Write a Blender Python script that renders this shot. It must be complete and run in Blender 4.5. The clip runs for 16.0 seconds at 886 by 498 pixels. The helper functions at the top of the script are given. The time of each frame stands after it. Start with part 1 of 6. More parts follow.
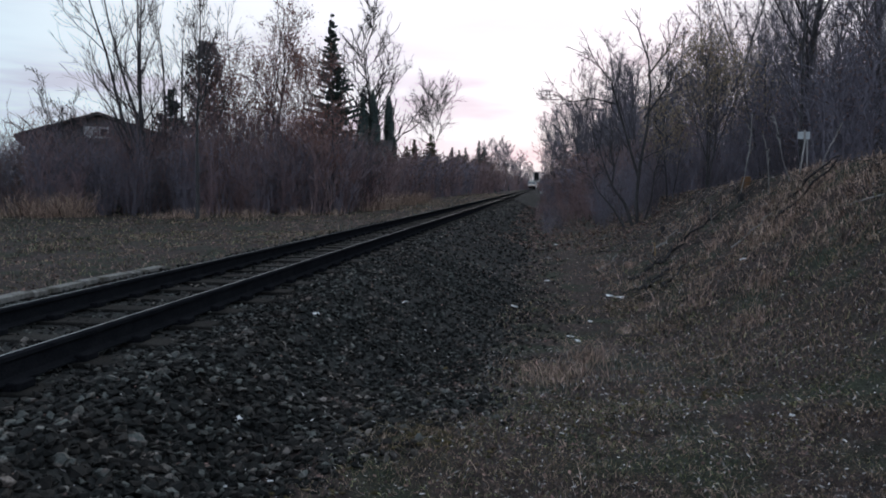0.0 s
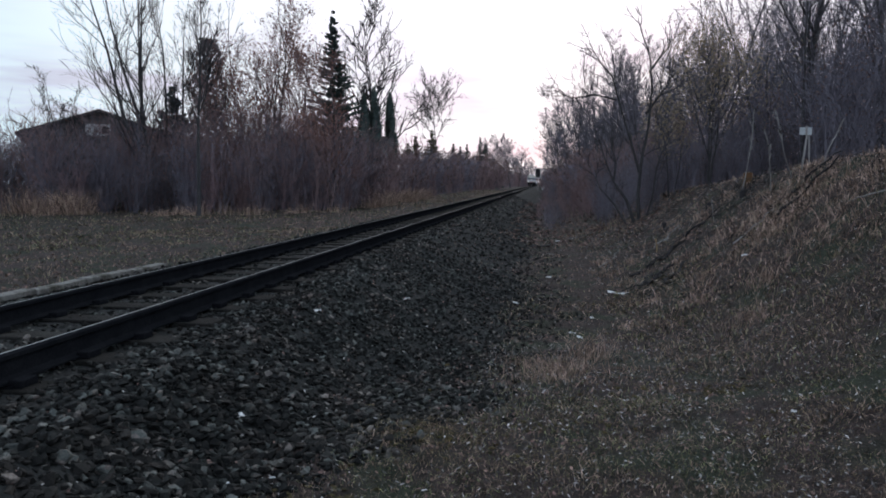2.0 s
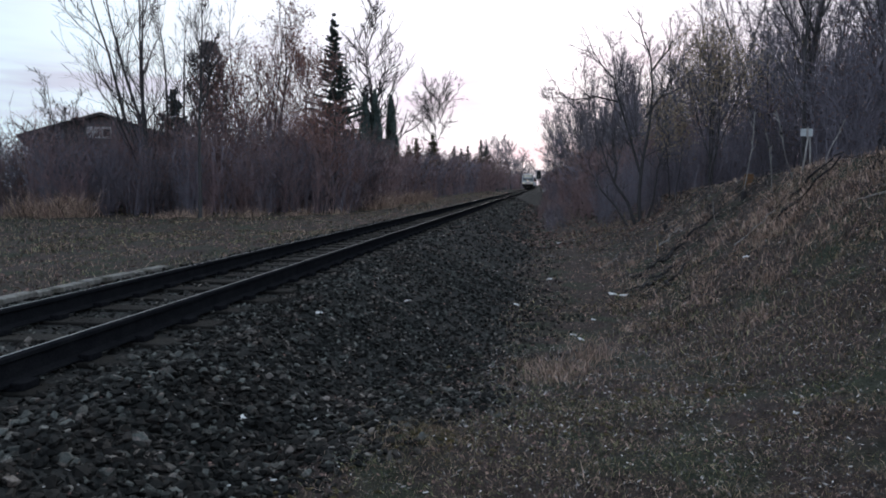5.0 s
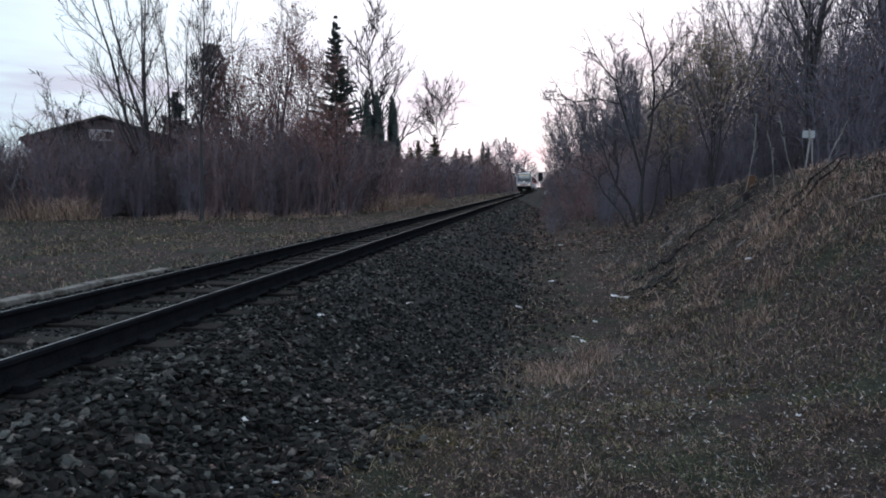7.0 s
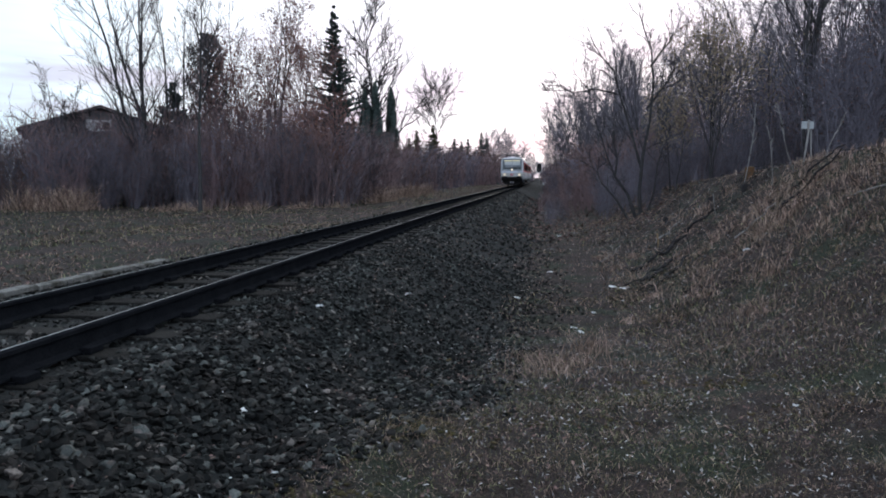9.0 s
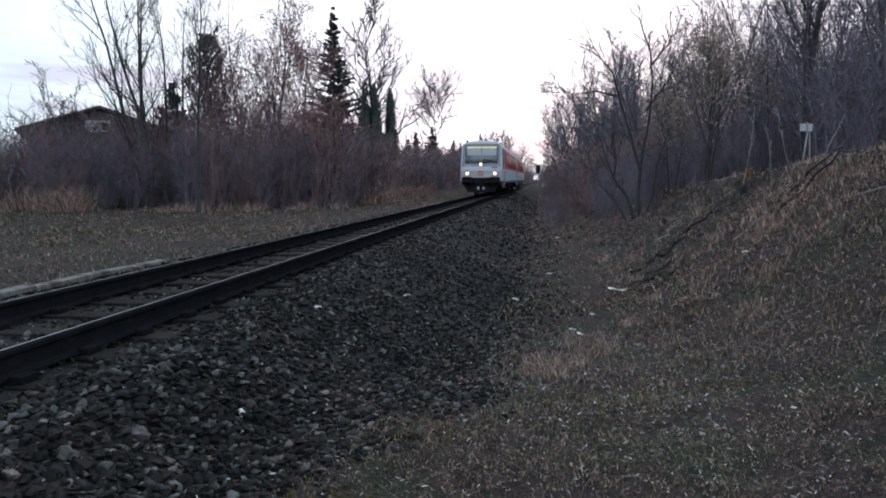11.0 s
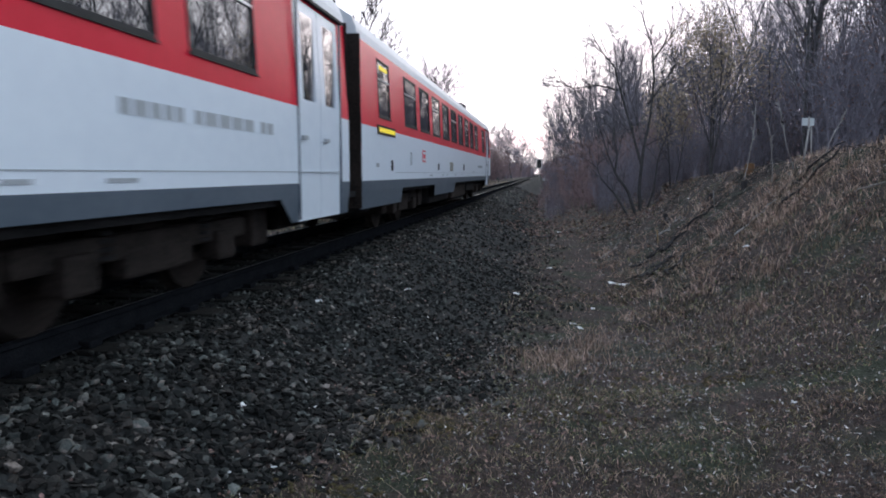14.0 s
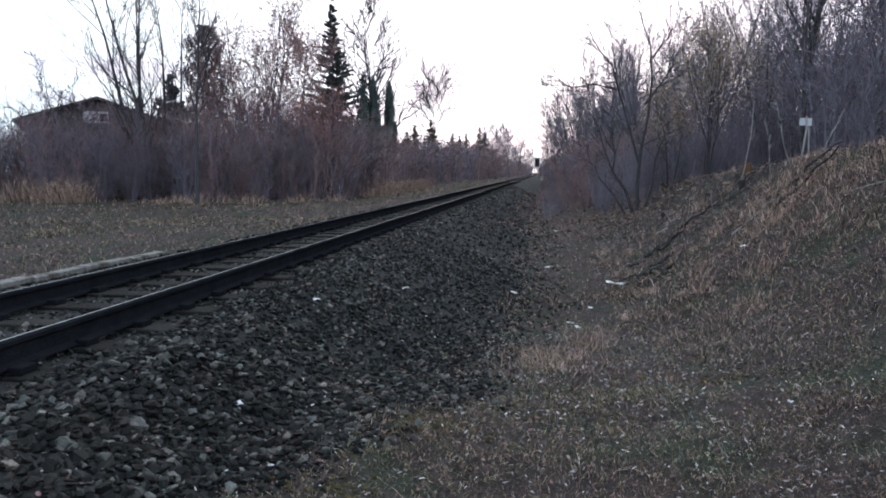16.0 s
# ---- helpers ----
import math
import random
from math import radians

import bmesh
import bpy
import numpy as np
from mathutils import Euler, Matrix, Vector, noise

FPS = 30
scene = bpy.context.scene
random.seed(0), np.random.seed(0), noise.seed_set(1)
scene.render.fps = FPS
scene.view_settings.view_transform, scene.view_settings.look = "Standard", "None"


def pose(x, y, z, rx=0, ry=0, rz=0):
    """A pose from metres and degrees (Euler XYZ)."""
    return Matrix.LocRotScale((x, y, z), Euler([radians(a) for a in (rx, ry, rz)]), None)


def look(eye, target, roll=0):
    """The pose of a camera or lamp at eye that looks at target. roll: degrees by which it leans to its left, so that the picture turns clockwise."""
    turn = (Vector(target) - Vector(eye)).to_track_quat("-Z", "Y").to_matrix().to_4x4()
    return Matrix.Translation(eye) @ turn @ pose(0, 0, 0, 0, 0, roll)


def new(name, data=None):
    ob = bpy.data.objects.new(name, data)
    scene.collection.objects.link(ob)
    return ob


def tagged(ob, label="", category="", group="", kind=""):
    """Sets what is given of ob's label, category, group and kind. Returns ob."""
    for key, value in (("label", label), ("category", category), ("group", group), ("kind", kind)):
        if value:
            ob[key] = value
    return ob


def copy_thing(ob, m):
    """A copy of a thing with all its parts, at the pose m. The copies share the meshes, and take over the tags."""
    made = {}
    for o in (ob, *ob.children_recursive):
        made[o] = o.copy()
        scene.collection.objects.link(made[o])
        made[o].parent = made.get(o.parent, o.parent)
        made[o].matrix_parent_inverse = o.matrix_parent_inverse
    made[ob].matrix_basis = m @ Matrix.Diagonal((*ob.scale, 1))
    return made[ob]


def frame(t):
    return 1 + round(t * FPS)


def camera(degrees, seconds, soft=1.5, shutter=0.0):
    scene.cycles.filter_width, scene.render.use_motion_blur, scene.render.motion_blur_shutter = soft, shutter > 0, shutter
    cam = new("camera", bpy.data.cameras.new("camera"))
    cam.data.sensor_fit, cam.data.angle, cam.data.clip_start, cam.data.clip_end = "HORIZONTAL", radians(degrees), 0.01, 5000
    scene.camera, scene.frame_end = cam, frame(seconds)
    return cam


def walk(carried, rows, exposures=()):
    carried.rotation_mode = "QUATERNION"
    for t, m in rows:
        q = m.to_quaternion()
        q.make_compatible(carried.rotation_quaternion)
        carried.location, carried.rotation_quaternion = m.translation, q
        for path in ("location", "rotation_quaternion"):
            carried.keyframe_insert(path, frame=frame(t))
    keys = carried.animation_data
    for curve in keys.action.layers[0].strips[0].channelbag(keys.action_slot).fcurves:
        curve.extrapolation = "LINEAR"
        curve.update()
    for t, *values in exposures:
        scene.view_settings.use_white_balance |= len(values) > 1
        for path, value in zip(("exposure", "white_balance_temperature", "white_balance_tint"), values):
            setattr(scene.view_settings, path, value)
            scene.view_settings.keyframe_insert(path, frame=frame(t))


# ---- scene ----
cam = camera(66.0, 16.0, soft=1.9, shutter=0.15)
PATH = [
    (0, pose(0, 0, 1.0, 84.75, 0.00, 8.30)),
    (0.5, pose(0, 0, 1.0, 83.92, 0.02, 8.28)),
    (1, pose(0, 0, 1.0, 84.84, -0.06, 8.29)),
    (1.5, pose(0, 0, 1.0, 84.73, 0.03, 8.30)),
    (2, pose(0, 0, 1.0, 84.47, 0.13, 8.41)),
    (2.5, pose(0, 0, 1.0, 84.47, 0.11, 8.46)),
    (3, pose(0, 0, 1.0, 84.37, 0.12, 8.38)),
    (3.5, pose(0, 0, 1.0, 84.74, 0.14, 8.40)),
    (4, pose(0, 0, 1.0, 84.53, 0.21, 8.44)),
    (6.5, pose(0, 0, 1.0, 84.84, 0.25, 8.58)),
    (7, pose(0, 0, 1.0, 84.82, 0.29, 8.63)),
    (7.5, pose(0, 0, 1.0, 84.72, 0.28, 8.65)),
    (8, pose(0, 0, 1.0, 83.67, 0.23, 8.52)),
    (8.5, pose(0, 0, 1.0, 83.58, 0.24, 8.65)),
    (9, pose(0, 0, 1.0, 84.06, 0.27, 8.51)),
    (11.5, pose(0, 0, 1.0, 84.25, 0.11, 8.43)),
    (12, pose(0, 0, 1.0, 84.53, 0.08, 8.45)),
    (12.5, pose(0, 0, 1.0, 83.82, 0.06, 8.44)),
    (13, pose(0, 0, 1.0, 84.10, 0.03, 8.47)),
    (13.5, pose(0, 0, 1.0, 83.43, 0.04, 8.46)),
    (14, pose(0, 0, 1.0, 83.69, 0.06, 8.50)),
    (14.5, pose(0, 0, 1.0, 84.01, -0.09, 8.61)),
    (15, pose(0, 0, 1.0, 82.24, -0.09, 8.32)),
    (15.5, pose(0, 0, 1.0, 83.92, -0.15, 8.33)),
    (16, pose(0, 0, 1.0, 83.58, -0.13, 8.33)),
]
walk(cam, PATH, exposures=((0.0, -0.33), (2.0, -0.19), (3.5, -0.16), (7.0, -0.12), (8.0, -0.08), (9.0, 0.10), (12.0, 0.05), (13.0, -0.02), (13.5, -0.04), (14.0, 0.42), (15.0, 0.50), (15.5, 0.64), (16.0, 0.57)))


# ---- world and sun: dusk under a thin bright veil, the sun just gone down ahead ----
def make_world():
    w = bpy.data.worlds.new("dusk_sky")
    scene.world = w
    w.use_nodes = True
    nt = w.node_tree
    nt.nodes.clear()
    n, l = nt.nodes.new, nt.links.new
    out = n("ShaderNodeOutputWorld")
    sky = n("ShaderNodeTexSky")
    sky.sky_type = "NISHITA"
    sky.sun_disc = False
    sky.sun_elevation = radians(1.5)
    sky.ozone_density = 4.0
    sky.sun_rotation = radians(8)
    sky.dust_density = 2.0
    bg_sky = n("ShaderNodeBackground")
    bg_sky.inputs["Strength"].default_value = 0.05
    l(sky.outputs[0], bg_sky.inputs[0])

    tc = n("ShaderNodeTexCoord")
    # nearness to the afterglow: 1 ahead, 0 behind
    dot = n("ShaderNodeVectorMath")
    dot.operation = "DOT_PRODUCT"
    dot.inputs[1].default_value = Vector((0.10, 0.95, 0.29)).normalized()
    l(tc.outputs["Generated"], dot.inputs[0])
    to01 = n("ShaderNodeMapRange")
    to01.inputs["From Min"].default_value = -1
    l(dot.outputs["Value"], to01.inputs["Value"])
    glow = n("ShaderNodeValToRGB")
    e = glow.color_ramp.elements
    e[0].position, e[0].color = 0.0, (0.78, 0.86, 1.00, 1)
    e[1].position, e[1].color = 1.0, (1.40, 1.32, 1.42, 1)
    for pos, col in ((0.3, (0.60, 0.71, 0.88, 1)), (0.55, (0.455, 0.57, 0.75, 1)), (0.80, (0.70, 0.92, 1.08, 1)), (0.90, (1.08, 1.18, 1.26, 1))):
        k = e.new(pos)
        k.color = col
    l(to01.outputs[0], glow.inputs[0])
    # flat lilac cloud banks low over the horizon
    stretch = n("ShaderNodeMapping")
    stretch.inputs["Scale"].default_value = (2.2, 2.2, 15.0)
    l(tc.outputs["Generated"], stretch.inputs[0])
    cl = n("ShaderNodeTexNoise")
    cl.inputs["Scale"].default_value = 1.7
    cl.inputs["Detail"].default_value = 5
    l(stretch.outputs[0], cl.inputs[0])
    cr = n("ShaderNodeMapRange")
    cr.inputs["From Min"].default_value, cr.inputs["From Max"].default_value = 0.45, 0.68
    l(cl.outputs["Fac"], cr.inputs["Value"])
    sep = n("ShaderNodeSeparateXYZ")
    l(tc.outputs["Generated"], sep.inputs[0])
    low = n("ShaderNodeMapRange")
    low.inputs["From Min"].default_value, low.inputs["From Max"].default_value = 0.34, 0.04
    l(sep.outputs["Z"], low.inputs["Value"])
    both = n("ShaderNodeMath")
    both.operation = "MULTIPLY"
    l(cr.outputs[0], both.inputs[0])
    l(low.outputs[0], both.inputs[1])
    soft = n("ShaderNodeMath")
    soft.operation = "MULTIPLY"
    soft.inputs[1].default_value = 0.65
    l(both.outputs[0], soft.inputs[0])
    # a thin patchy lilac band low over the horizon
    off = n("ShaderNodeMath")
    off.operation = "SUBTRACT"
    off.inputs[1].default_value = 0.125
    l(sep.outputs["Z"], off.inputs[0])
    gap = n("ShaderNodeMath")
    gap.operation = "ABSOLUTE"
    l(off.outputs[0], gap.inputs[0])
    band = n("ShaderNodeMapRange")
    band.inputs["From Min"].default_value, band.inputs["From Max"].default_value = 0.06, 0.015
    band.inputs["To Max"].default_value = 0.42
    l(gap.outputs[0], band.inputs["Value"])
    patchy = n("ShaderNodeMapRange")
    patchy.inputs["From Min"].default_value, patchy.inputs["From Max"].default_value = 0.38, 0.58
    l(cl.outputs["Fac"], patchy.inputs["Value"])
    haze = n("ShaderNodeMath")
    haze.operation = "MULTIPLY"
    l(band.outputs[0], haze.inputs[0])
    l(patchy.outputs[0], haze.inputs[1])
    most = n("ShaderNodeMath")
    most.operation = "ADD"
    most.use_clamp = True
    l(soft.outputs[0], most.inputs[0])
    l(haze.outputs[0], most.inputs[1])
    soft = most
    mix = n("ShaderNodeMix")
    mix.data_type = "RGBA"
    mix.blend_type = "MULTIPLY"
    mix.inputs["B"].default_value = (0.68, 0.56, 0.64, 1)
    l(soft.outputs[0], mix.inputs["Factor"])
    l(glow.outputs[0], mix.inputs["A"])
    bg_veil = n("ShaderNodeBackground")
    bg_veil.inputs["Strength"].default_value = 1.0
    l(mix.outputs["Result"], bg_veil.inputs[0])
    add = n("ShaderNodeAddShader")
    l(bg_sky.outputs[0], add.inputs[0])
    l(bg_veil.outputs[0], add.inputs[1])
    l(add.outputs[0], out.inputs[0])


make_world()
sun = new("sun", bpy.data.lights.new("sun", "SUN"))
sun.data.energy, sun.data.angle, sun.data.color = 0.3, radians(30), (1.0, 0.88, 0.86)
sun.matrix_world = look((8, 60, 12), (0, 0, 0))


# ---- materials ----
def mat(name, dark, light, rough=0.9, scale=8.0, fine=60.0, bump=0.0, metal=0.0, per="", spread=0.25, spec=0.3, emit=None, power=0.0, dirt=None, dirt_scale=1.5, tail=0.0, few=3.0):
    """Two-scale mottled surface between two colours; per: 'object' or 'island' varies each piece; dirt: a third colour in patches; tail: most pieces dull, a few (the fewer, the higher) up to that many times as pale."""
    m = bpy.data.materials.new(name)
    m.use_nodes = True
    nt = m.node_tree
    n, l = nt.nodes.new, nt.links.new
    b = nt.nodes["Principled BSDF"]
    tc = n("ShaderNodeTexCoord")
    a = n("ShaderNodeTexNoise")
    a.inputs["Scale"].default_value, a.inputs["Detail"].default_value = scale, 4
    f = n("ShaderNodeTexNoise")
    f.inputs["Scale"].default_value, f.inputs["Detail"].default_value = fine, 3
    for t in (a, f):
        l(tc.outputs["Object"], t.inputs["Vector"])
    s = n("ShaderNodeMath")
    s.operation = "ADD"
    l(a.outputs["Fac"], s.inputs[0])
    l(f.outputs["Fac"], s.inputs[1])
    r = n("ShaderNodeMapRange")
    r.inputs["From Min"].default_value, r.inputs["From Max"].default_value = 0.7, 1.3
    l(s.outputs[0], r.inputs["Value"])
    c = n("ShaderNodeMix")
    c.data_type = "RGBA"
    c.inputs["A"].default_value, c.inputs["B"].default_value = (*dark, 1), (*light, 1)
    l(r.outputs[0], c.inputs["Factor"])
    colour = c.outputs["Result"]
    if dirt:
        d = n("ShaderNodeTexNoise")
        d.inputs["Scale"].default_value, d.inputs["Detail"].default_value = dirt_scale, 6
        l(tc.outputs["Object"], d.inputs["Vector"])
        dr = n("ShaderNodeMapRange")
        dr.inputs["From Min"].default_value, dr.inputs["From Max"].default_value = 0.48, 0.62
        l(d.outputs["Fac"], dr.inputs["Value"])
        dm = n("ShaderNodeMix")
        dm.data_type = "RGBA"
        dv = n("ShaderNodeMix")
        dv.data_type = "RGBA"
        dv.inputs["A"].default_value, dv.inputs["B"].default_value = (*(q * 0.4 for q in dirt), 1), (*(q * 1.5 for q in dirt), 1)
        l(r.outputs[0], dv.inputs["Factor"])
        l(dv.outputs["Result"], dm.inputs["B"])
        l(dr.outputs[0], dm.inputs["Factor"])
        l(colour, dm.inputs["A"])
        colour = dm.outputs["Result"]
    if per:
        if per == "object":
            src = n("ShaderNodeObjectInfo").outputs["Random"]
        else:
            src = n("ShaderNodeNewGeometry").outputs["Random Per Island"]
        v = n("ShaderNodeMapRange")
        v.inputs["To Min"].default_value, v.inputs["To Max"].default_value = 1 - spread, tail or 1 + spread
        if tail:
            pw = n("ShaderNodeMath")
            pw.operation = "POWER"
            pw.inputs[1].default_value = few
            l(src, pw.inputs[0])
            l(pw.outputs[0], v.inputs["Value"])
        else:
            l(src, v.inputs["Value"])
        h = n("ShaderNodeHueSaturation")
        l(v.outputs[0], h.inputs["Value"])
        hue = n("ShaderNodeMapRange")
        hue.inputs["To Min"].default_value, hue.inputs["To Max"].default_value = 0.485, 0.515
        w = n("ShaderNodeTexWhiteNoise")
        w.noise_dimensions = "1D"
        l(src, w.inputs["W"])
        l(w.outputs["Value"], hue.inputs["Value"])
        l(hue.outputs[0], h.inputs["Hue"])
        l(colour, h.inputs["Color"])
        colour = h.outputs[0]
    l(colour, b.inputs["Base Color"])
    b.inputs["Roughness"].default_value, b.inputs["Metallic"].default_value = rough, metal
    b.inputs["Specular IOR Level"].default_value = spec
    if bump:
        bp = n("ShaderNodeBump")
        bp.inputs["Strength"].default_value, bp.inputs["Distance"].default_value = bump, 0.02
        l(s.outputs[0], bp.inputs["Height"])
        l(bp.outputs[0], b.inputs["Normal"])
    if emit:
        b.inputs["Emission Color"].default_value, b.inputs["Emission Strength"].default_value = (*emit, 1), power
    return m


SOIL = mat("soil_and_litter", (0.004, 0.0036, 0.0034), (0.074, 0.050, 0.045), 0.95, 7.0, 55, 1.0, dirt=(0.027, 0.033, 0.020), dirt_scale=1.6)
BALLAST = mat("ballast_bed", (0.007, 0.0078, 0.0076), (0.030, 0.031, 0.030), 0.95, 3, 30, 1.0)
MOSS = mat("brown_green_moss", (0.032, 0.025, 0.010), (0.105, 0.078, 0.028), 0.95, 6, 60, 0.8, per="island", spread=0.4)
STONE = mat("ballast_stone", (0.0045, 0.0055, 0.0054), (0.0255, 0.0262, 0.0238), 0.85, 14, 90, 0.15, per="island", spread=0.7, tail=9.0, few=6.5, dirt=(0.030, 0.025, 0.022), dirt_scale=2.2)
STONE_ONE = mat("ballast_stone_single", (0.0045, 0.0055, 0.0054), (0.0255, 0.0262, 0.0238), 0.85, 14, 90, 0.15, per="object", spread=0.65, tail=9.0, few=6.5, dirt=(0.030, 0.025, 0.022), dirt_scale=2.2)
GRASS = mat("faded_grass", (0.026, 0.035, 0.016), (0.215, 0.21, 0.11), 0.8, 5.0, 19, per="island", spread=0.8, tail=4.6, few=5.0, dirt=(0.15, 0.115, 0.07), dirt_scale=0.9)
STRAW = mat("dry_straw_grass", (0.105, 0.066, 0.050), (0.63, 0.455, 0.36), 0.8, 4.5, 18, per="island", spread=0.85)
LEAF_DEAD = mat("dead_leaves", (0.075, 0.045, 0.038), (0.26, 0.162, 0.135), 0.75, 3, 20, per="island", spread=0.75)
LEAF_PALE = mat("bleached_leaves", (0.09, 0.085, 0.082), (0.22, 0.205, 0.20), 0.6, 3, 20, per="island", spread=0.75, tail=5.5, few=4.0)
BARK = mat("grey_bark", (0.06, 0.054, 0.05), (0.15, 0.135, 0.125), 0.95, 6, 40, 0.6, per="object", spread=0.25)
BARK_DARK = mat("dark_bark", (0.042, 0.041, 0.042), (0.10, 0.097, 0.098), 0.95, 6, 40, 0.6, per="object", spread=0.25)
TWIG = mat("brown_twigs", (0.121, 0.111, 0.131), (0.232, 0.213, 0.249), 0.9, 1.5, 12, per="object", spread=0.3)
TWIG_DARK = mat("dark_fine_twigs", (0.037, 0.035, 0.038), (0.088, 0.082, 0.087), 0.9, 1.5, 12, per="object", spread=0.3)
TWIG_RED = mat("red_brown_twigs", (0.175, 0.122, 0.128), (0.31, 0.215, 0.21), 0.9, 1.5, 12, per="object", spread=0.3)
LEAF_BROWN = mat("withered_brown_leaves", (0.16, 0.08, 0.066), (0.34, 0.19, 0.155), 0.8, 0.6, 6, per="island", spread=0.45)
LEAF_YELLOW = mat("olive_yellow_leaves", (0.30, 0.235, 0.155), (0.47, 0.37, 0.25), 0.8, 0.6, 6, per="island", spread=0.4)
IVY = mat("dark_ivy_leaves", (0.085, 0.072, 0.072), (0.19, 0.155, 0.15), 0.6, 0.8, 7, per="island", spread=0.5)
# dark spruce green made paler and bluer, so the colour carries the haze
NEEDLE = mat("hazed_spruce_needles", (0.040, 0.062, 0.058), (0.10, 0.13, 0.115), 0.8, 1, 10, per="island", spread=0.4)
NEEDLE_OLIVE = mat("olive_conifer_needles", (0.04, 0.05, 0.022), (0.11, 0.11, 0.055), 0.8, 1, 10, per="island", spread=0.4)
CONCRETE = mat("weathered_concrete", (0.13, 0.125, 0.115), (0.30, 0.285, 0.265), 0.9, 4, 40, 0.5, dirt=(0.06, 0.056, 0.045), dirt_scale=3.0)
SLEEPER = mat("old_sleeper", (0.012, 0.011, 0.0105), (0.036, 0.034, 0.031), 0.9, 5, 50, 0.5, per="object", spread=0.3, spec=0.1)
# rail flanks and fastenings: near-black, faintly bluish, without gloss
RAIL_SIDE = mat("near_black_rail", (0.009, 0.0098, 0.012), (0.020, 0.0205, 0.0235), 1.0, 6, 60, 0.3, spec=0.0)
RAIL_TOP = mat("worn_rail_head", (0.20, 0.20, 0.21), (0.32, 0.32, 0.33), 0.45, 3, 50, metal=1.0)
WOOD_CUT = mat("fresh_cut_wood", (0.30, 0.19, 0.10), (0.52, 0.37, 0.22), 0.85, 8, 60, 0.3)
WOOD_ROT = mat("wet_dark_rotten_wood", (0.010, 0.009, 0.010), (0.034, 0.029, 0.030), 0.8, 8, 60, 0.5)
WOOD_ORANGE = mat("moist_orange_wood", (0.09, 0.045, 0.02), (0.18, 0.10, 0.05), 0.85, 8, 60, 0.3)
PAPER = mat("white_scrap", (0.70, 0.70, 0.70), (0.88, 0.88, 0.87), 0.6, 20, 90)
SIGN_GREY = mat("pale_sign_sheet", (0.38, 0.42, 0.43), (0.58, 0.62, 0.62), 0.6, 6, 40)
POST_GREY = mat("grey_post", (0.24, 0.23, 0.22), (0.42, 0.40, 0.38), 0.8, 6, 60, 0.2)
TIMBER = mat("grey_brown_timber_cladding", (0.10, 0.10, 0.11), (0.19, 0.19, 0.20), 0.9, 1.2, 14, 0.3)
HOUSE_WALL = mat("pale_render", (0.55, 0.54, 0.53), (0.72, 0.71, 0.70), 0.9, 1.5, 20, 0.2)
ROOF_TILE = mat("dark_roof_tiles", (0.03, 0.028, 0.03), (0.075, 0.07, 0.07), 0.8, 3, 20, 0.6)
PANE_DARK = mat("dark_window_pane", (0.012, 0.014, 0.018), (0.03, 0.034, 0.04), 0.08, 1, 5, spec=0.6)
FRAME_WHITE = mat("white_window_frame", (0.65, 0.65, 0.64), (0.8, 0.8, 0.79), 0.5, 10, 60)
HUT = mat("pale_blue_grey_panel", (0.30, 0.33, 0.37), (0.42, 0.45, 0.49), 0.6, 1, 12)
SIGNAL_BLACK = mat("black_signal_sheet", (0.012, 0.012, 0.013), (0.035, 0.035, 0.036), 0.6, 5, 40)

WHITE_PAINT = mat("white_car_paint", (0.75, 0.80, 0.87), (0.81, 0.86, 0.92), 0.3, 0.35, 9, spec=0.5)
FRONT_GREY = mat("light_grey_front_paint", (0.60, 0.61, 0.60), (0.67, 0.68, 0.67), 0.35, 0.8, 9, spec=0.5)
SCREEN_GREY = mat("grey_screen_surround", (0.31, 0.35, 0.375), (0.37, 0.41, 0.43), 0.35, 0.8, 9, spec=0.5)
RED_PAINT = mat("traffic_red_paint", (0.70, 0.006, 0.030), (0.78, 0.010, 0.042), 0.32, 0.4, 9, spec=0.14)
SKIRT_GREY = mat("blue_grey_skirt_paint", (0.07, 0.094, 0.122), (0.105, 0.13, 0.16), 0.45, 0.9, 14, spec=0.4)
ROOF_PAINT = mat("pale_roof_paint", (0.58, 0.60, 0.63), (0.70, 0.72, 0.74), 0.45, 0.7, 14)
UNDER = mat("sooty_underframe", (0.012, 0.0115, 0.012), (0.033, 0.030, 0.030), 0.9, 3, 30, 0.4, spec=0.1)
UNDER_RUST = mat("brown_dusty_underframe", (0.014, 0.0115, 0.0105), (0.045, 0.035, 0.031), 0.9, 3, 30, 0.4, spec=0.1)
RUBBER = mat("black_rubber", (0.012, 0.012, 0.013), (0.03, 0.03, 0.031), 0.7, 9, 60)
ALU = mat("pale_window_frame", (0.40, 0.41, 0.43), (0.55, 0.56, 0.58), 0.4, 9, 60, metal=0.6)
GLASS = mat("tinted_glass", (0.010, 0.012, 0.015), (0.016, 0.018, 0.022), 0.02, 1, 5, spec=1.0)
GLASS.node_tree.nodes["Principled BSDF"].inputs["IOR"].default_value = 2.1
# bright reflection in the windscreen is put into its grey-blue base colour
SCREEN = mat("windscreen_glass_pale_sheen", (0.23, 0.26, 0.28), (0.28, 0.31, 0.33), 0.06, 1, 5, spec=0.8)
BLIND = mat("pale_sun_blind", (0.52, 0.56, 0.56), (0.62, 0.66, 0.65), 0.6, 3, 20)
LAMP = mat("lit_headlamp", (0.9, 0.85, 0.75), (0.95, 0.9, 0.8), 0.3, emit=(1.0, 0.74, 0.46), power=1.8)
DEST = mat("lit_destination_box", (0.6, 0.55, 0.35), (0.7, 0.65, 0.42), 0.4, emit=(1.0, 0.84, 0.48), power=0.4)
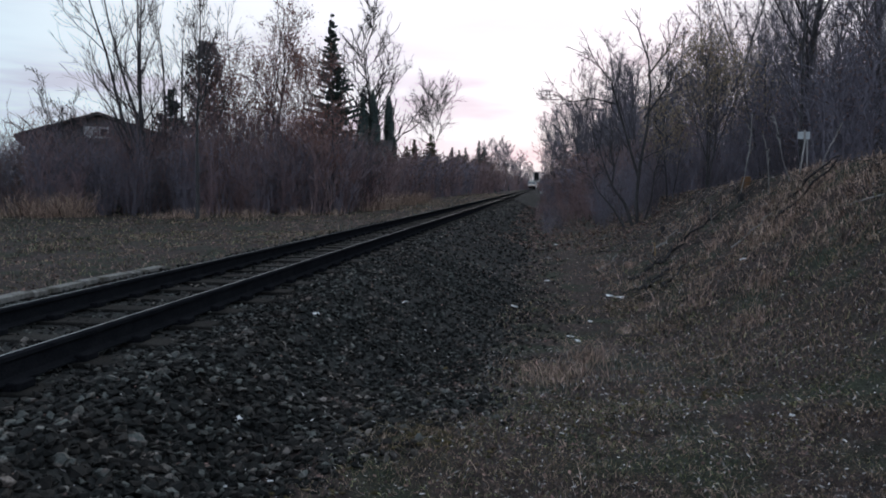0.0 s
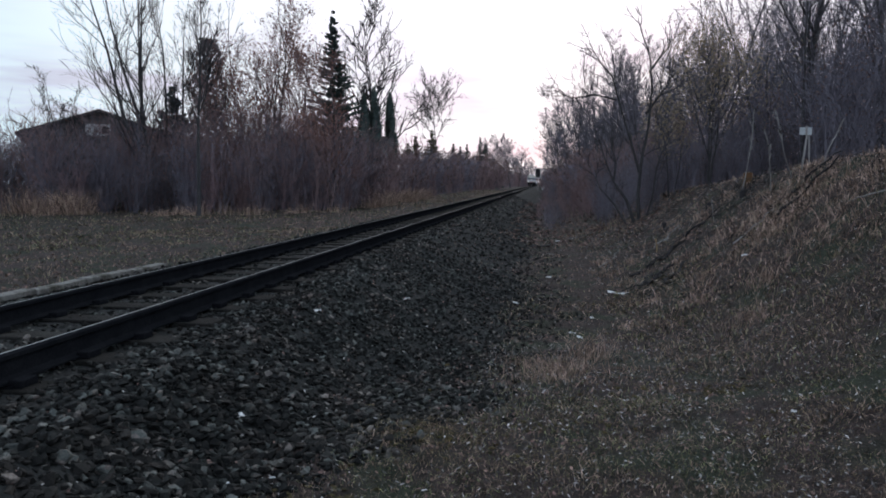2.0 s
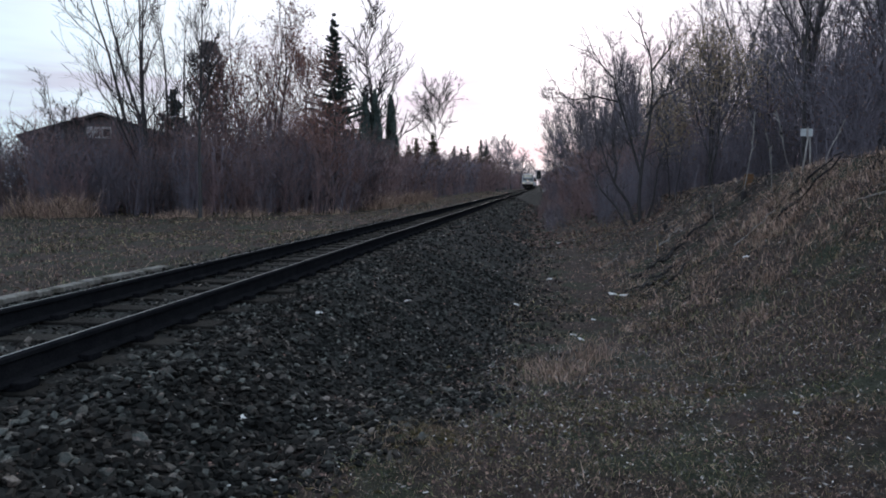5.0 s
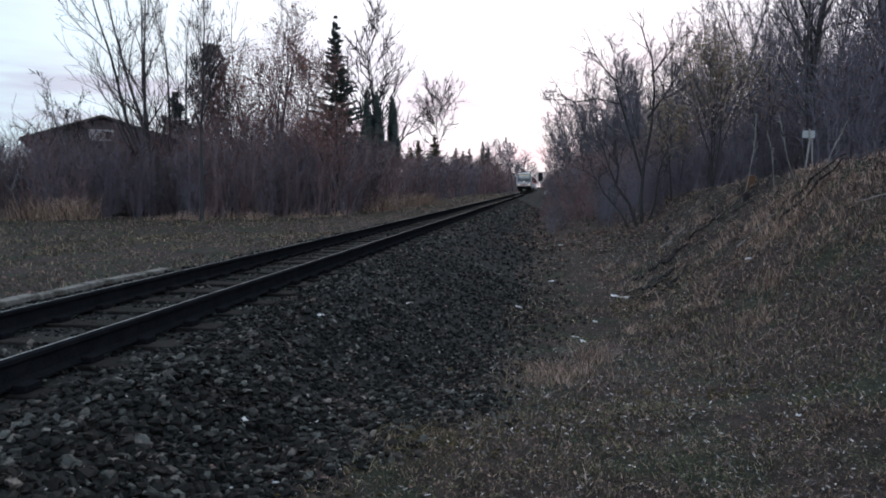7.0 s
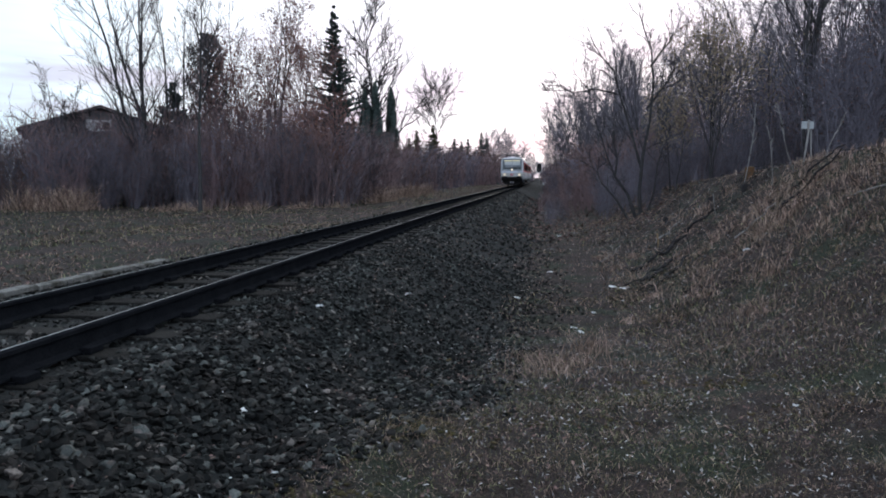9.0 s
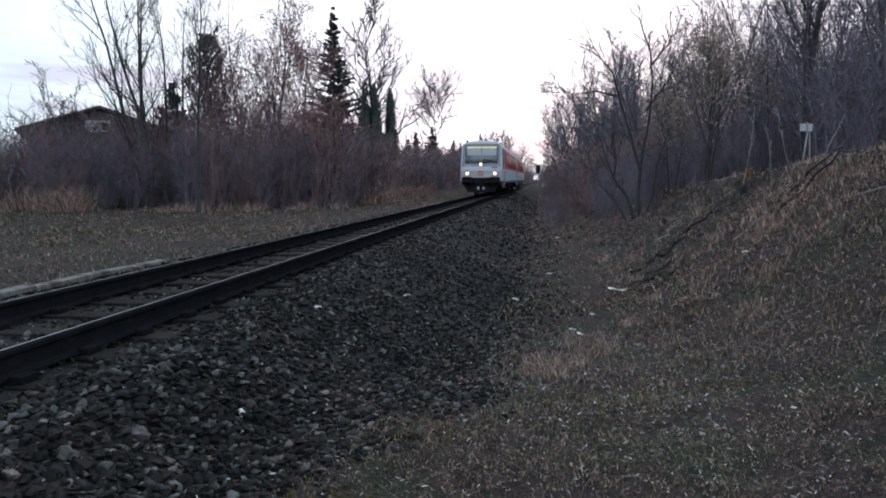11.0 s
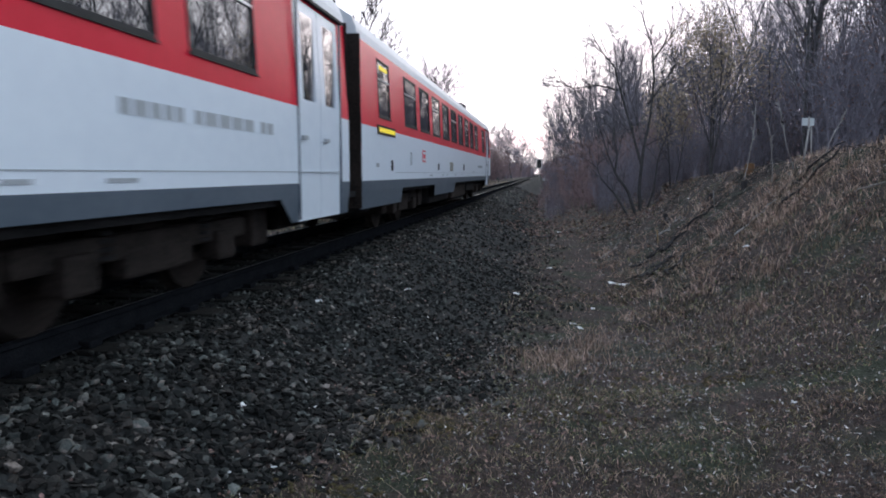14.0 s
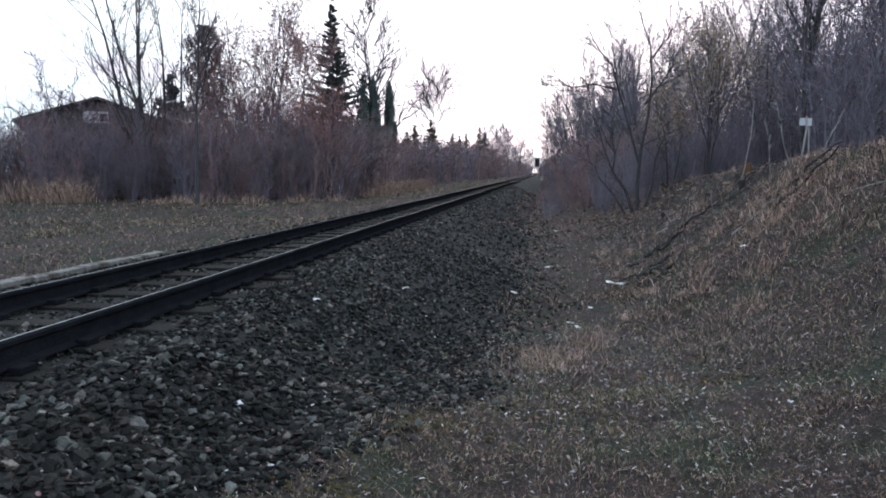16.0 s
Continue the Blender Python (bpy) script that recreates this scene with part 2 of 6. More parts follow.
DISPLAY_YELLOW = mat("lit_yellow_display", (0.5, 0.42, 0.03), (0.6, 0.5, 0.04), 0.4, emit=(1.0, 0.80, 0.05), power=0.45)
HATCH_BEIGE = mat("beige_grille_panel", (0.26, 0.25, 0.22), (0.38, 0.36, 0.32), 0.7, 12, 60)
LETTER_GREY = mat("grey_lettering", (0.36, 0.38, 0.40), (0.43, 0.45, 0.47), 0.5)


# ---- mesh helpers ----
def mesh(name, verts, faces, mats, slots=None, smooth=False):
    me = bpy.data.meshes.new(name)
    me.from_pydata(verts, [], faces)
    for m in mats if isinstance(mats, (list, tuple)) else [mats]:
        me.materials.append(m)
    if slots is not None:
        me.polygons.foreach_set("material_index", slots)
    if smooth:
        me.polygons.foreach_set("use_smooth", [True] * len(me.polygons))
    me.update()
    return me


def obj(name, me, parent=None, m=None, label=""):
    ob = new(name, me)
    if parent is not None:
        ob.parent = parent
    if m is not None:
        ob.matrix_basis = m
    if label:
        ob["label"] = label
    return ob


def part(name, bm, material, parent, label="", smooth=False):
    me = bpy.data.meshes.new(name)
    bm.to_mesh(me)
    bm.free()
    for k in material if isinstance(material, (list, tuple)) else [material]:
        me.materials.append(k)
    if smooth:
        me.polygons.foreach_set("use_smooth", [True] * len(me.polygons))
    return obj(name, me, parent, label=label)


def empty(name, m=None, **tags):
    ob = new(name)
    ob.empty_display_size = 0.2
    if m is not None:
        ob.matrix_basis = m
    return tagged(ob, **tags)


def box(bm, x0, x1, y0, y1, z0, z1, bevel=0.0, slot=0):
    r = bmesh.ops.create_cube(bm, size=1, matrix=Matrix.LocRotScale(((x0 + x1) / 2, (y0 + y1) / 2, (z0 + z1) / 2), None, (x1 - x0, y1 - y0, z1 - z0)))
    faces = {f for v in r["verts"] for f in v.link_faces}
    for f in faces:
        f.material_index = slot
    if bevel:
        edges = list({e for v in r["verts"] for e in v.link_edges})
        bmesh.ops.bevel(bm, geom=edges, offset=bevel, segments=2, affect="EDGES", profile=0.5)
    return bm


def boxed(*a, **k):
    return box(bmesh.new(), *a, **k)


def disc(bm, m, r0, r1, depth, seg=16):
    """A frustum along local z, placed by m."""
    bmesh.ops.create_cone(bm, cap_ends=True, segments=seg, radius1=r0, radius2=r1, depth=depth, matrix=m)
    return bm


def tubes(branches, sides_of):
    """Verts and faces of tapered tubes: each branch a list of (point, radius). The finest twigs are strips."""
    V, F = [], []
    for pts in branches:
        k = sides_of(pts[0][1])
        base = len(V)
        for i, (p, r) in enumerate(pts):
            q = pts[min(i + 1, len(pts) - 1)][0] - pts[max(i - 1, 0)][0]
            q = q.normalized() if q.length > 1e-6 else Vector((0, 0, 1))
            u = q.orthogonal().normalized()
            w = q.cross(u)
            for j in range(k):
                a = 2 * math.pi * j / k
                V.append(p + (u * math.cos(a) + w * math.sin(a)) * r)
        if k == 2:
            F += [(base + 2 * i, base + 2 * i + 1, base + 2 * i + 3, base + 2 * i + 2) for i in range(len(pts) - 1)]
            continue
        for i in range(len(pts) - 1):
            for j in range(k):
                a, b = base + i * k + j, base + i * k + (j + 1) % k
                F.append((a, b, b + k, a + k))
    return V, F


def lerp(a, b, t):
    return a + (b - a) * t


def step(a, b, x):
    t = min(1.0, max(0.0, (x - a) / (b - a)))
    return t * t * (3 - 2 * t)


# ---- the lie of the land: rail tops at z = 0, the line runs along +y ----
RAIL_R, RAIL_L = -3.17, -4.42
TRACK = (RAIL_R + RAIL_L) / 2


def bump(x, y, s):
    return noise.noise((x * s, y * s, 3.7))


def ground_z(x, y):
    """Height of the soil, without the ballast bed."""
    rough = 0.05 * bump(x, y, 0.55) + 0.03 * bump(x, y, 1.7) + 0.012 * bump(x, y, 5.0)
    left = -0.36 + 0.10 * step(-14, -24, x) + 0.05 * bump(x, y, 0.2)
    near = 1 - step(3.6, 9.5, y)
    ditch = lerp(-1.05, -0.60, near) - 0.03 * step(-0.8, 0.0, x)
    crest = 1.28 - 0.045 * (min(max(y, 8), 34) - 14)
    crest = lerp(crest, 0.75, 1 - step(2, 9, y))
    foot = lerp(0.95, 0.75, near)
    t = min(1, max(0, (x - foot) / (5.0 - foot)))
    bank = lerp(ditch, crest, t * t * (1.6 - 0.6 * t)) + 0.10 * max(0, x - 5.0) * (1 - step(6, 16, x)) + 0.3 * step(6, 14, x)
    if x < -5.4:
        z = left
    elif x < -1.0:
        z = lerp(-0.75, ditch - 0.02, step(-5.4, -1.0, x)) if x > -5.2 else lerp(left, -0.75, (x + 5.4) / 0.2)
        if x > -2.2:
            z = lerp(z, ditch, step(-2.2, -1.0, x))
    else:
        z = bank
    return z + rough * (0.4 if -5.4 < x < -1 else 1.0) + 0.25 * step(30, 110, y) * step(-6, -9, x)


def ballast_z(x, y):
    """Height of the ballast bed's surface."""
    r = 0.02 * bump(x, y, 1.1) + 0.012 * bump(x, y, 4.0)
    if x < -5.5:
        z = lerp(-0.46, -0.225, (x + 6.0) / 0.5)
    elif x < -2.3:
        z = -0.215
    else:
        z = lerp(-0.215, -1.04, (x + 2.3 + 0.28 * bump(x * 0.3, y, 0.6) + 0.12 * bump(x, y, 2.1)) / 1.75)
        z -= 0.05 * math.sin(math.pi * min(1, (x + 2.3) / 1.75))
    return z + r


def top_z(x, y):
    g = ground_z(x, y)
    return max(g, ballast_z(x, y)) if -6.0 < x < -0.1 else g


def spaced(stops):
    """Values from (start, step) pairs; the last pair ends the row."""
    out = []
    for (a, s), (b, _) in zip(stops, stops[1:]):
        k = max(1, round((b - a) / s))
        out += [a + (b - a) * i / k for i in range(k)]
    return out + [stops[-1][0]]


def sheet(name, xs, ys, zf, material):
    V = [(x, y, zf(x, y)) for y in ys for x in xs]
    k = len(xs)
    F = [(j * k + i, j * k + i + 1, (j + 1) * k + i + 1, (j + 1) * k + i) for j in range(len(ys) - 1) for i in range(k - 1)]
    return new(name, mesh(name, V, F, material, smooth=True))


def build_ground():
    xs = spaced([(-900, 150), (-60, 8), (-26, 1.2), (-8, 0.35), (-5.4, 0.1), (-5.2, 0.5), (-2.2, 0.1), (6, 0.5), (14, 2.5), (40, 20), (100, 200), (900, 1)])
    ys = spaced([(-200, 40), (-10, 2), (0, 0.25), (3, 0.1), (12, 0.2), (30, 0.6), (60, 2.5), (150, 10), (300, 60), (900, 150), (2400, 1)])
    g = sheet("ground", xs, ys, ground_z, SOIL)
    tagged(g, "dark soil with dead leaves and faded grass", "ground", kind="structure")
    bx = spaced([(-6.0, 0.12), (-5.4, 0.4), (-2.6, 0.08), (-0.1, 1)])
    by = spaced([(-60, 6), (-6, 0.5), (1, 0.08), (12, 0.2), (40, 1.0), (150, 8), (420, 1)])
    b = sheet("ballast_bed", bx, by, ballast_z, BALLAST)
    tagged(b, "dark grey crushed stone bed under the railway track", "ballast", kind="structure")
    return b


def rail_mesh(y0, y1):
    """One flat-bottomed rail: foot, web and worn head."""
    prof = [(-0.070, -0.172), (0.070, -0.172), (0.070, -0.160), (0.014, -0.142), (0.010, -0.050), (0.036, -0.038), (0.036, -0.012), (0.008, 0.0),
            (-0.008, 0.0), (-0.036, -0.012), (-0.036, -0.038), (-0.010, -0.050), (-0.014, -0.142), (-0.070, -0.160)]
    ys = spaced([(y0, 2.0), (y1, 1)])
    k = len(prof)
    V = [(x, y, z) for y in ys for x, z in prof]
    F, S = [], []
    for j in range(len(ys) - 1):
        for i in range(k):
            F.append((j * k + i, (j + 1) * k + i, (j + 1) * k + (i + 1) % k, j * k + (i + 1) % k))
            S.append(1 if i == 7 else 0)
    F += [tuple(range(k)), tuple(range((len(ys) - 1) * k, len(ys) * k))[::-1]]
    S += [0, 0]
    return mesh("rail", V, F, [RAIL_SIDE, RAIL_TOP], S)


def build_track():
    track = empty("railway_track", label="single railway track with near-black rails shiny on top", category="railway track", kind="structure")
    me = rail_mesh(-60, 420)
    for x in (RAIL_R, RAIL_L):
        obj("rail", me, track, Matrix.Translation((x, 0, 0)), "near-black rail with a bright worn head")
    bm = boxed(-1.0, 1.0, -0.12, 0.12, -0.36, -0.185, 0.015)
    sl = bpy.data.meshes.new("sleeper")
    bm.to_mesh(sl)
    bm.free()
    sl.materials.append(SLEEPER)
    bm = bmesh.new()
    for x in (-0.735, -0.515, 0.515, 0.735):
        box(bm, x - 0.045, x + 0.045, -0.07, 0.07, -0.19, -0.135, 0.01)
    box(bm, -0.735, -0.515, -0.085, 0.085, -0.186, -0.170)
    box(bm, 0.515, 0.735, -0.085, 0.085, -0.186, -0.170)
    cl = bpy.data.meshes.new("rail_fastening")
    bm.to_mesh(cl)
    bm.free()
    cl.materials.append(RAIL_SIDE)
    rnd = random.Random(5)
    for i in range(150):
        y = -4 + 0.63 * i
        s = obj("sleeper", sl, track, Matrix.Translation((TRACK + rnd.uniform(-0.02, 0.02), y, rnd.uniform(-0.012, 0.006))))
        if y < 40:
            obj("rail_fastening", cl, s)
    return track


def build_trough():
    t = empty("cable_trough", pose(-6.2, 0, 0), label="weathered concrete cable trough beside the track, half sunk in grass", category="cable trough")
    bm = boxed(-0.10, 0.10, -0.49, 0.49, -0.05, 0.02, 0.015)
    me = bpy.data.meshes.new("cover_slab")
    bm.to_mesh(me)
    bm.free()
    me.materials.append(CONCRETE)
    rnd = random.Random(8)
    for i in range(14):
        y = -3.1 + i * 1.0
        obj("cover_slab", me, t, pose(rnd.uniform(-0.02, 0.02), y, -0.31 + rnd.uniform(-0.02, 0.02), rnd.uniform(-1, 1), rnd.uniform(-3, 3), rnd.uniform(-1.5, 1.5)))


def stone_shapes(count, seed, points=13):
    """Broken stones about 1 across: hulls of uneven flattened point clouds, blunt at the corners."""
    rnd = random.Random(seed)
    out = []
    for _ in range(count):
        bm = bmesh.new()
        sx, sy, sz = rnd.uniform(0.5, 0.66), rnd.uniform(0.38, 0.52), rnd.uniform(0.24, 0.40)
        for _ in range(points):
            d = Vector((rnd.gauss(0, 1), rnd.gauss(0, 1), rnd.gauss(0, 1))).normalized() * rnd.uniform(0.86, 1.06)
            bm.verts.new((d.x * sx, d.y * sy, d.z * sz))
        hull = bmesh.ops.convex_hull(bm, input=bm.verts[:])
        loose = {g for g in hull["geom_interior"] + hull["geom_unused"] if isinstance(g, bmesh.types.BMVert)}
        bmesh.ops.delete(bm, geom=list(loose), context="VERTS")
        bm.verts.index_update()
        bm.verts.ensure_lookup_table()
        out.append((np.array([v.co for v in bm.verts]), [tuple(v.index for v in f.verts) for f in bm.faces]))
        bm.free()
    return out


def ballast_edge(y):
    """Where the loose stones give way to grass, across the line."""
    e = lerp(-1.42, -1.05, step(3.0, 4.1, y))
    e = lerp(e, -0.36, step(4.0, 5.2, y))
    return lerp(e, -0.62, step(6.5, 16, y))


def scatter(name, shapes, places, material):
    """Many small pieces joined in one mesh: places are (matrix 3x3 as numpy, origin, shape index)."""
    V, F, base = [], [], 0
    for m, o, k in places:
        v, f = shapes[k]
        V.append(v @ m.T + o)
        F += [tuple(i + base for i in q) for q in f]
        base += len(v)
    return mesh(name, np.concatenate(V).tolist(), F, material)


def turned(rnd, size, tilt=0.6):
    e = Euler((rnd.uniform(-tilt, tilt), rnd.uniform(-tilt, tilt), rnd.uniform(0, 6.28))).to_matrix()
    return np.array(e) * size


def build_stones(bed):
    shapes = stone_shapes(14, 3) + stone_shapes(14, 4, 8)
    singles = [mesh("stone", v.tolist(), f, STONE_ONE) for v, f in shapes[:14]]
    rnd = random.Random(12)
    placed = 0
    for _ in range(420):
        y = rnd.uniform(2.7, 4.7)
        x = rnd.uniform(-2.9, -0.95)
        if x > ballast_edge(y) - 0.1:
            continue
        if placed < 300:
            m = Matrix(turned(rnd, rnd.uniform(0.05, 0.10)).tolist()).to_4x4()
            obj("stone", singles[rnd.randrange(14)], bed, Matrix.Translation((x, y, max(ballast_z(x, y), ground_z(x, y)) + 0.018)) @ m)
            placed += 1
    places = []
    for x0, x1, y0, y1, per, s0, s1 in ((-2.9, -0.5, 1.8, 4.5, 1000, 0.03, 0.085), (-2.9, 0.3, 4.5, 8, 760, 0.03, 0.08), (-2.9, 1.0, 8, 14, 380, 0.04, 0.085), (-2.9, 1.0, 14, 30, 100, 0.05, 0.11), (-2.9, 0.8, 30, 62, 26, 0.08, 0.17),
                                        (-2.9, -0.2, -4, 1.8, 300, 0.04, 0.09), (-5.6, -2.9, -4, 3.6, 80, 0.04, 0.08), (-5.6, -2.9, 3.6, 9, 230, 0.035, 0.075), (-5.6, -2.9, 9, 24, 70, 0.05, 0.1)):
        for _ in range(int((y1 - y0) * (x1 - x0) * per)):
            x, y = rnd.uniform(x0, x1), rnd.uniform(y0, y1)
            bz = ballast_z(x, y)
            e = ballast_edge(y) + 0.30 * bump(x, y, 1.3) + 0.14 * bump(x, y, 4.1)
            if rnd.random() < step(e - lerp(0.30, 0.6, step(6, 12, y)), e + lerp(0.34, 1.5, step(6, 12, y)), x):
                continue
            bz = max(bz, ground_z(x, y))
            places.append((turned(rnd, rnd.uniform(s0, s1), 0.6 if y < 8 else 0.35), np.array((x, y, bz + rnd.uniform(-0.012, 0.02))), rnd.randrange(14) + (0 if x > -2.9 and 1.8 < y < 5.5 else 14)))
    ob = new("ballast_stones", scatter("ballast_stones", shapes, places, STONE))
    tagged(ob, "loose grey and brownish crushed ballast stones", "ballast stones", kind="stuff")


def blade_field(name, samples, material, label, width, bend):
    """Grass: one thin bent triangle pair a blade; samples are (x, y, z, height)."""
    rnd = np.random.RandomState(len(samples))
    S = np.array(samples)
    n = len(S)
    a = rnd.uniform(0, 6.283, n)
    lean = rnd.uniform(0.1, bend, n) * S[:, 3]
    b = rnd.uniform(0, 6.283, n)
    w = width * rnd.uniform(0.5, 1.3, n) * np.clip(S[:, 1] / 9.0, 0.45, 2.2)
    side = np.c_[np.cos(a), np.sin(a), np.zeros(n)] * w[:, None]
    fall = np.c_[np.cos(b), np.sin(b), np.zeros(n)] * lean[:, None]
    root = S[:, :3] - np.array((0, 0, 0.01))
    up = np.c_[np.zeros((n, 2)), S[:, 3]]
    V = np.empty((n, 5, 3))
    V[:, 0], V[:, 1] = root - side, root + side
    V[:, 2], V[:, 3] = root + up * 0.6 + fall * 0.35 + side * 0.7, root + up * 0.6 + fall * 0.35 - side * 0.7
    V[:, 4] = root + up * 0.95 + fall
    i = np.arange(n)[:, None] * 5
    q = np.concatenate([i + np.array([[0, 1, 2, 3]])])
    t = i + np.array([[3, 2, 4]])
    me = bpy.data.meshes.new(name)
    me.from_pydata(V.reshape(-1, 3).tolist(), [], q.tolist() + t.tolist())
    me.materials.append(material)
    return tagged(new(name, me), label, "grass", kind="stuff")


def build_grass():
    rnd = random.Random(21)
    green, straw, litter = [], [], []

    def grow(x0, x1, y0, y1, count, h0, h1, straw_share):
        for _ in range(count):
            x, y = rnd.uniform(x0, x1), rnd.uniform(y0, y1)
            if -5.9 < x < 0.3:
                e = ballast_edge(y) + 0.30 * bump(x, y, 1.3) + 0.14 * bump(x, y, 4.1)
                if rnd.random() > step(e - 0.38, e + 0.18, x):
                    continue
            if -0.9 < x < 1.1 and y > 7.5 and rnd.random() < 0.7:
                continue
            clump = 0.8 * bump(x, y, 0.9) + 0.5 * bump(x + 40, y, 2.6) + 0.7 * bump(x, y + 30, 6.5)
            if clump < (-0.5 if y < 4.5 and x > -3 else -0.32 if y < 7 and x > -3 else -0.1) + rnd.uniform(-0.24, 0.24):
                continue
            h = rnd.uniform(h0, h1) * (0.75 + 0.7 * max(0, clump))
            (straw if rnd.random() < straw_share + 0.25 * step(1.5, 4, x) * step(7, 11, y) + 0.35 * bump(x, y + 70, 0.5) else green).append((x, y, ground_z(x, y), h))

    grow(-1.6, 3.0, 2.2, 5.6, 112000, 0.012, 0.05, 0.30)
    grow(-1.6, 3.2, -4, 2.2, 38000, 0.015, 0.05, 0.3)
    grow(3.0, 6.0, -4, 5.6, 20000, 0.02, 0.06, 0.3)
    grow(-0.9, 6.0, 5.6, 13, 56000, 0.025, 0.085, 0.42)
    grow(-0.7, 7.5, 13, 30, 26000, 0.03, 0.10, 0.6)
    grow(-12, -5.7, 6, 20, 20000, 0.03, 0.10, 0.30)
    grow(-24, -9.5, 12, 34, 24000, 0.04, 0.15, 0.25)
    grow(-9.5, -5.7, 12, 34, 7000, 0.03, 0.09, 0.4)
    grow(-10, -5.8, 34, 110, 9000, 0.12, 0.32, 0.6)
    # taller dry tufts: in the ditch, on the bank and along the thicket's edge
    tufts = [(0.05, 6.2, 0.17, 230, 0.4), (0.3, 6.8, 0.2, 170, 0.4), (-0.15, 7.0, 0.14, 120, 0.35), (0.5, 7.6, 0.3, 140, 0.25), (2.9, 9.5, 0.22, 120, 0.3), (3.6, 11.5, 0.25, 150, 0.4),
             (4.1, 10.2, 0.26, 90, 0.4), (4.6, 12.6, 0.2, 90, 0.6), (4.9, 13.4, 0.2, 90, 0.6), (3.9, 13.0, 0.26, 150, 0.5), (2.4, 8.2, 0.18, 120, 0.4)]
    for i in range(18):
        tufts.append((rnd.uniform(-22.5, -19.2), rnd.uniform(25.2, 27.5), rnd.uniform(0.5, 1.3), 70, 0.6))
    for i in range(15):
        u = rnd.random()
        tufts.append((lerp(-19, -9.5, u) + rnd.uniform(-0.5, 0.5), lerp(26.5, 31, u) + rnd.uniform(-1.2, 0.6), rnd.uniform(0.25, 0.6), 60, 0.45))
    for i in range(40):
        y = rnd.uniform(34, 62)
        tufts.append((-9.2 - 0.04 * (y - 34) + rnd.uniform(-0.8, 0.6), y, rnd.uniform(0.5, 1.1), 110, 0.5))
    for i in range(34):
        tufts.append((rnd.uniform(1.2, 5.8), rnd.uniform(8, 20), rnd.uniform(0.10, 0.2), 60, 0.3))
    for i in range(26):
        tufts.append((rnd.uniform(3.3, 5.4), rnd.uniform(9.0, 14.5), rnd.uniform(0.12, 0.24), 60, 0.5))
    for x, y, h, k, r in tufts:
        for _ in range(k):
            px, py = x + rnd.gauss(0, r * 0.5), y + rnd.gauss(0, r * 0.5)
            straw.append((px, py, top_z(px, py), h * rnd.uniform(0.5, 1.15)))
    blade_field("low_grass", green, GRASS, "short faded olive winter grass", 0.0042, 1.9)
    blade_field("dry_grass", straw, STRAW, "dry straw-coloured grass in loose tufts", 0.0045, 1.5)
    stalks = []
    for _ in range(2600):
        y = 2.4 + 16 * rnd.random() ** 1.4
        x = rnd.uniform(-1.2, 6.0)
        if x > -0.5 or y < 3.4:
            stalks.append((x, y, top_z(x, y) + 0.02, rnd.uniform(0.015, 0.045)))
    for _ in range(3600):
        x, y = rnd.uniform(1.4, 5.2), rnd.uniform(6.5, 14.5)
        if bump(x, y + 11, 0.9) > rnd.uniform(-0.5, 0.4):
            stalks.append((x, y, top_z(x, y) + 0.02, rnd.uniform(0.02, 0.06)))
    blade_field("fallen_stalks", stalks, STRAW, "fallen pale grass stalks lying about the bank", 0.0045, 6.0)
    # moss cushions
    cushion = stone_shapes(4, 71)
    spots = []
    for _ in range(420):
        x, y = rnd.uniform(-1.6, 2.8), rnd.uniform(2.6, 7.5)
        if bump(x + 9, y, 1.1) > 0.12 and ground_z(x, y) > ballast_z(min(x, -0.1), y) - 0.05:
            m = turned(rnd, rnd.uniform(0.03, 0.075))
            m[2] *= 0.5
            spots.append((m, np.array((x, y, ground_z(x, y) + 0.005)), rnd.randrange(4)))
    for cx, cy, k, r in ((-0.75, 4.15, 110, 0.28), (1.4, 5.7, 60, 0.16), (0.1, 4.6, 50, 0.25), (-1.05, 3.2, 50, 0.2)):
        for _ in range(k):
            x, y = rnd.gauss(cx, r), rnd.gauss(cy, r * 0.5)
            m = turned(rnd, rnd.uniform(0.025, 0.055))
            m[2] *= 0.5
            spots.append((m, np.array((x, y, top_z(x, y) + 0.008)), rnd.randrange(4)))
    ob = new("moss_cushions", scatter("moss_cushions", cushion, spots, MOSS))
    tagged(ob, "low brown-green moss cushions in the grass", "moss", kind="stuff")
    # fallen leaves
    shapes = [(np.array(v) * (1, 1, k), [(0, 1, 2, 3), (0, 3, 4, 5)]) for k in (0.6, 1.0, -0.8)
              for v in ([[-0.5, 0, 0], [-0.2, 0.3, 0.1], [0.3, 0.25, 0.12], [0.5, 0, 0.04], [0.25, -0.28, 0.16], [-0.2, -0.26, 0.1]],)]
    places = []
    for _ in range(19000):
        y = 2.0 + 24 * rnd.random() ** 1.6
        x = rnd.uniform(-2.6, 6.2)
        if rnd.random() < (0.72 if x < -0.9 else 0.75 * step(7, 10, y) * (1 - step(0.9, 1.6, x))):
            continue
        places.append((turned(rnd, rnd.uniform(0.012, 0.027) * (1 + 0.06 * y)), np.array((x, y, top_z(x, y) + 0.015)), rnd.randrange(3)))
    for _ in range(5000):
        x, y = rnd.uniform(-1.4, 5.0), rnd.uniform(22, 62)
        places.append((turned(rnd, rnd.uniform(0.06, 0.16)), np.array((x, y, top_z(x, y) + 0.03)), rnd.randrange(3)))
    for _ in range(6500):
        x, y = rnd.uniform(-17, -5.9), rnd.uniform(7, 32)
        places.append((turned(rnd, rnd.uniform(0.03, 0.075)), np.array((x, y, ground_z(x, y) + 0.02)), rnd.randrange(3)))
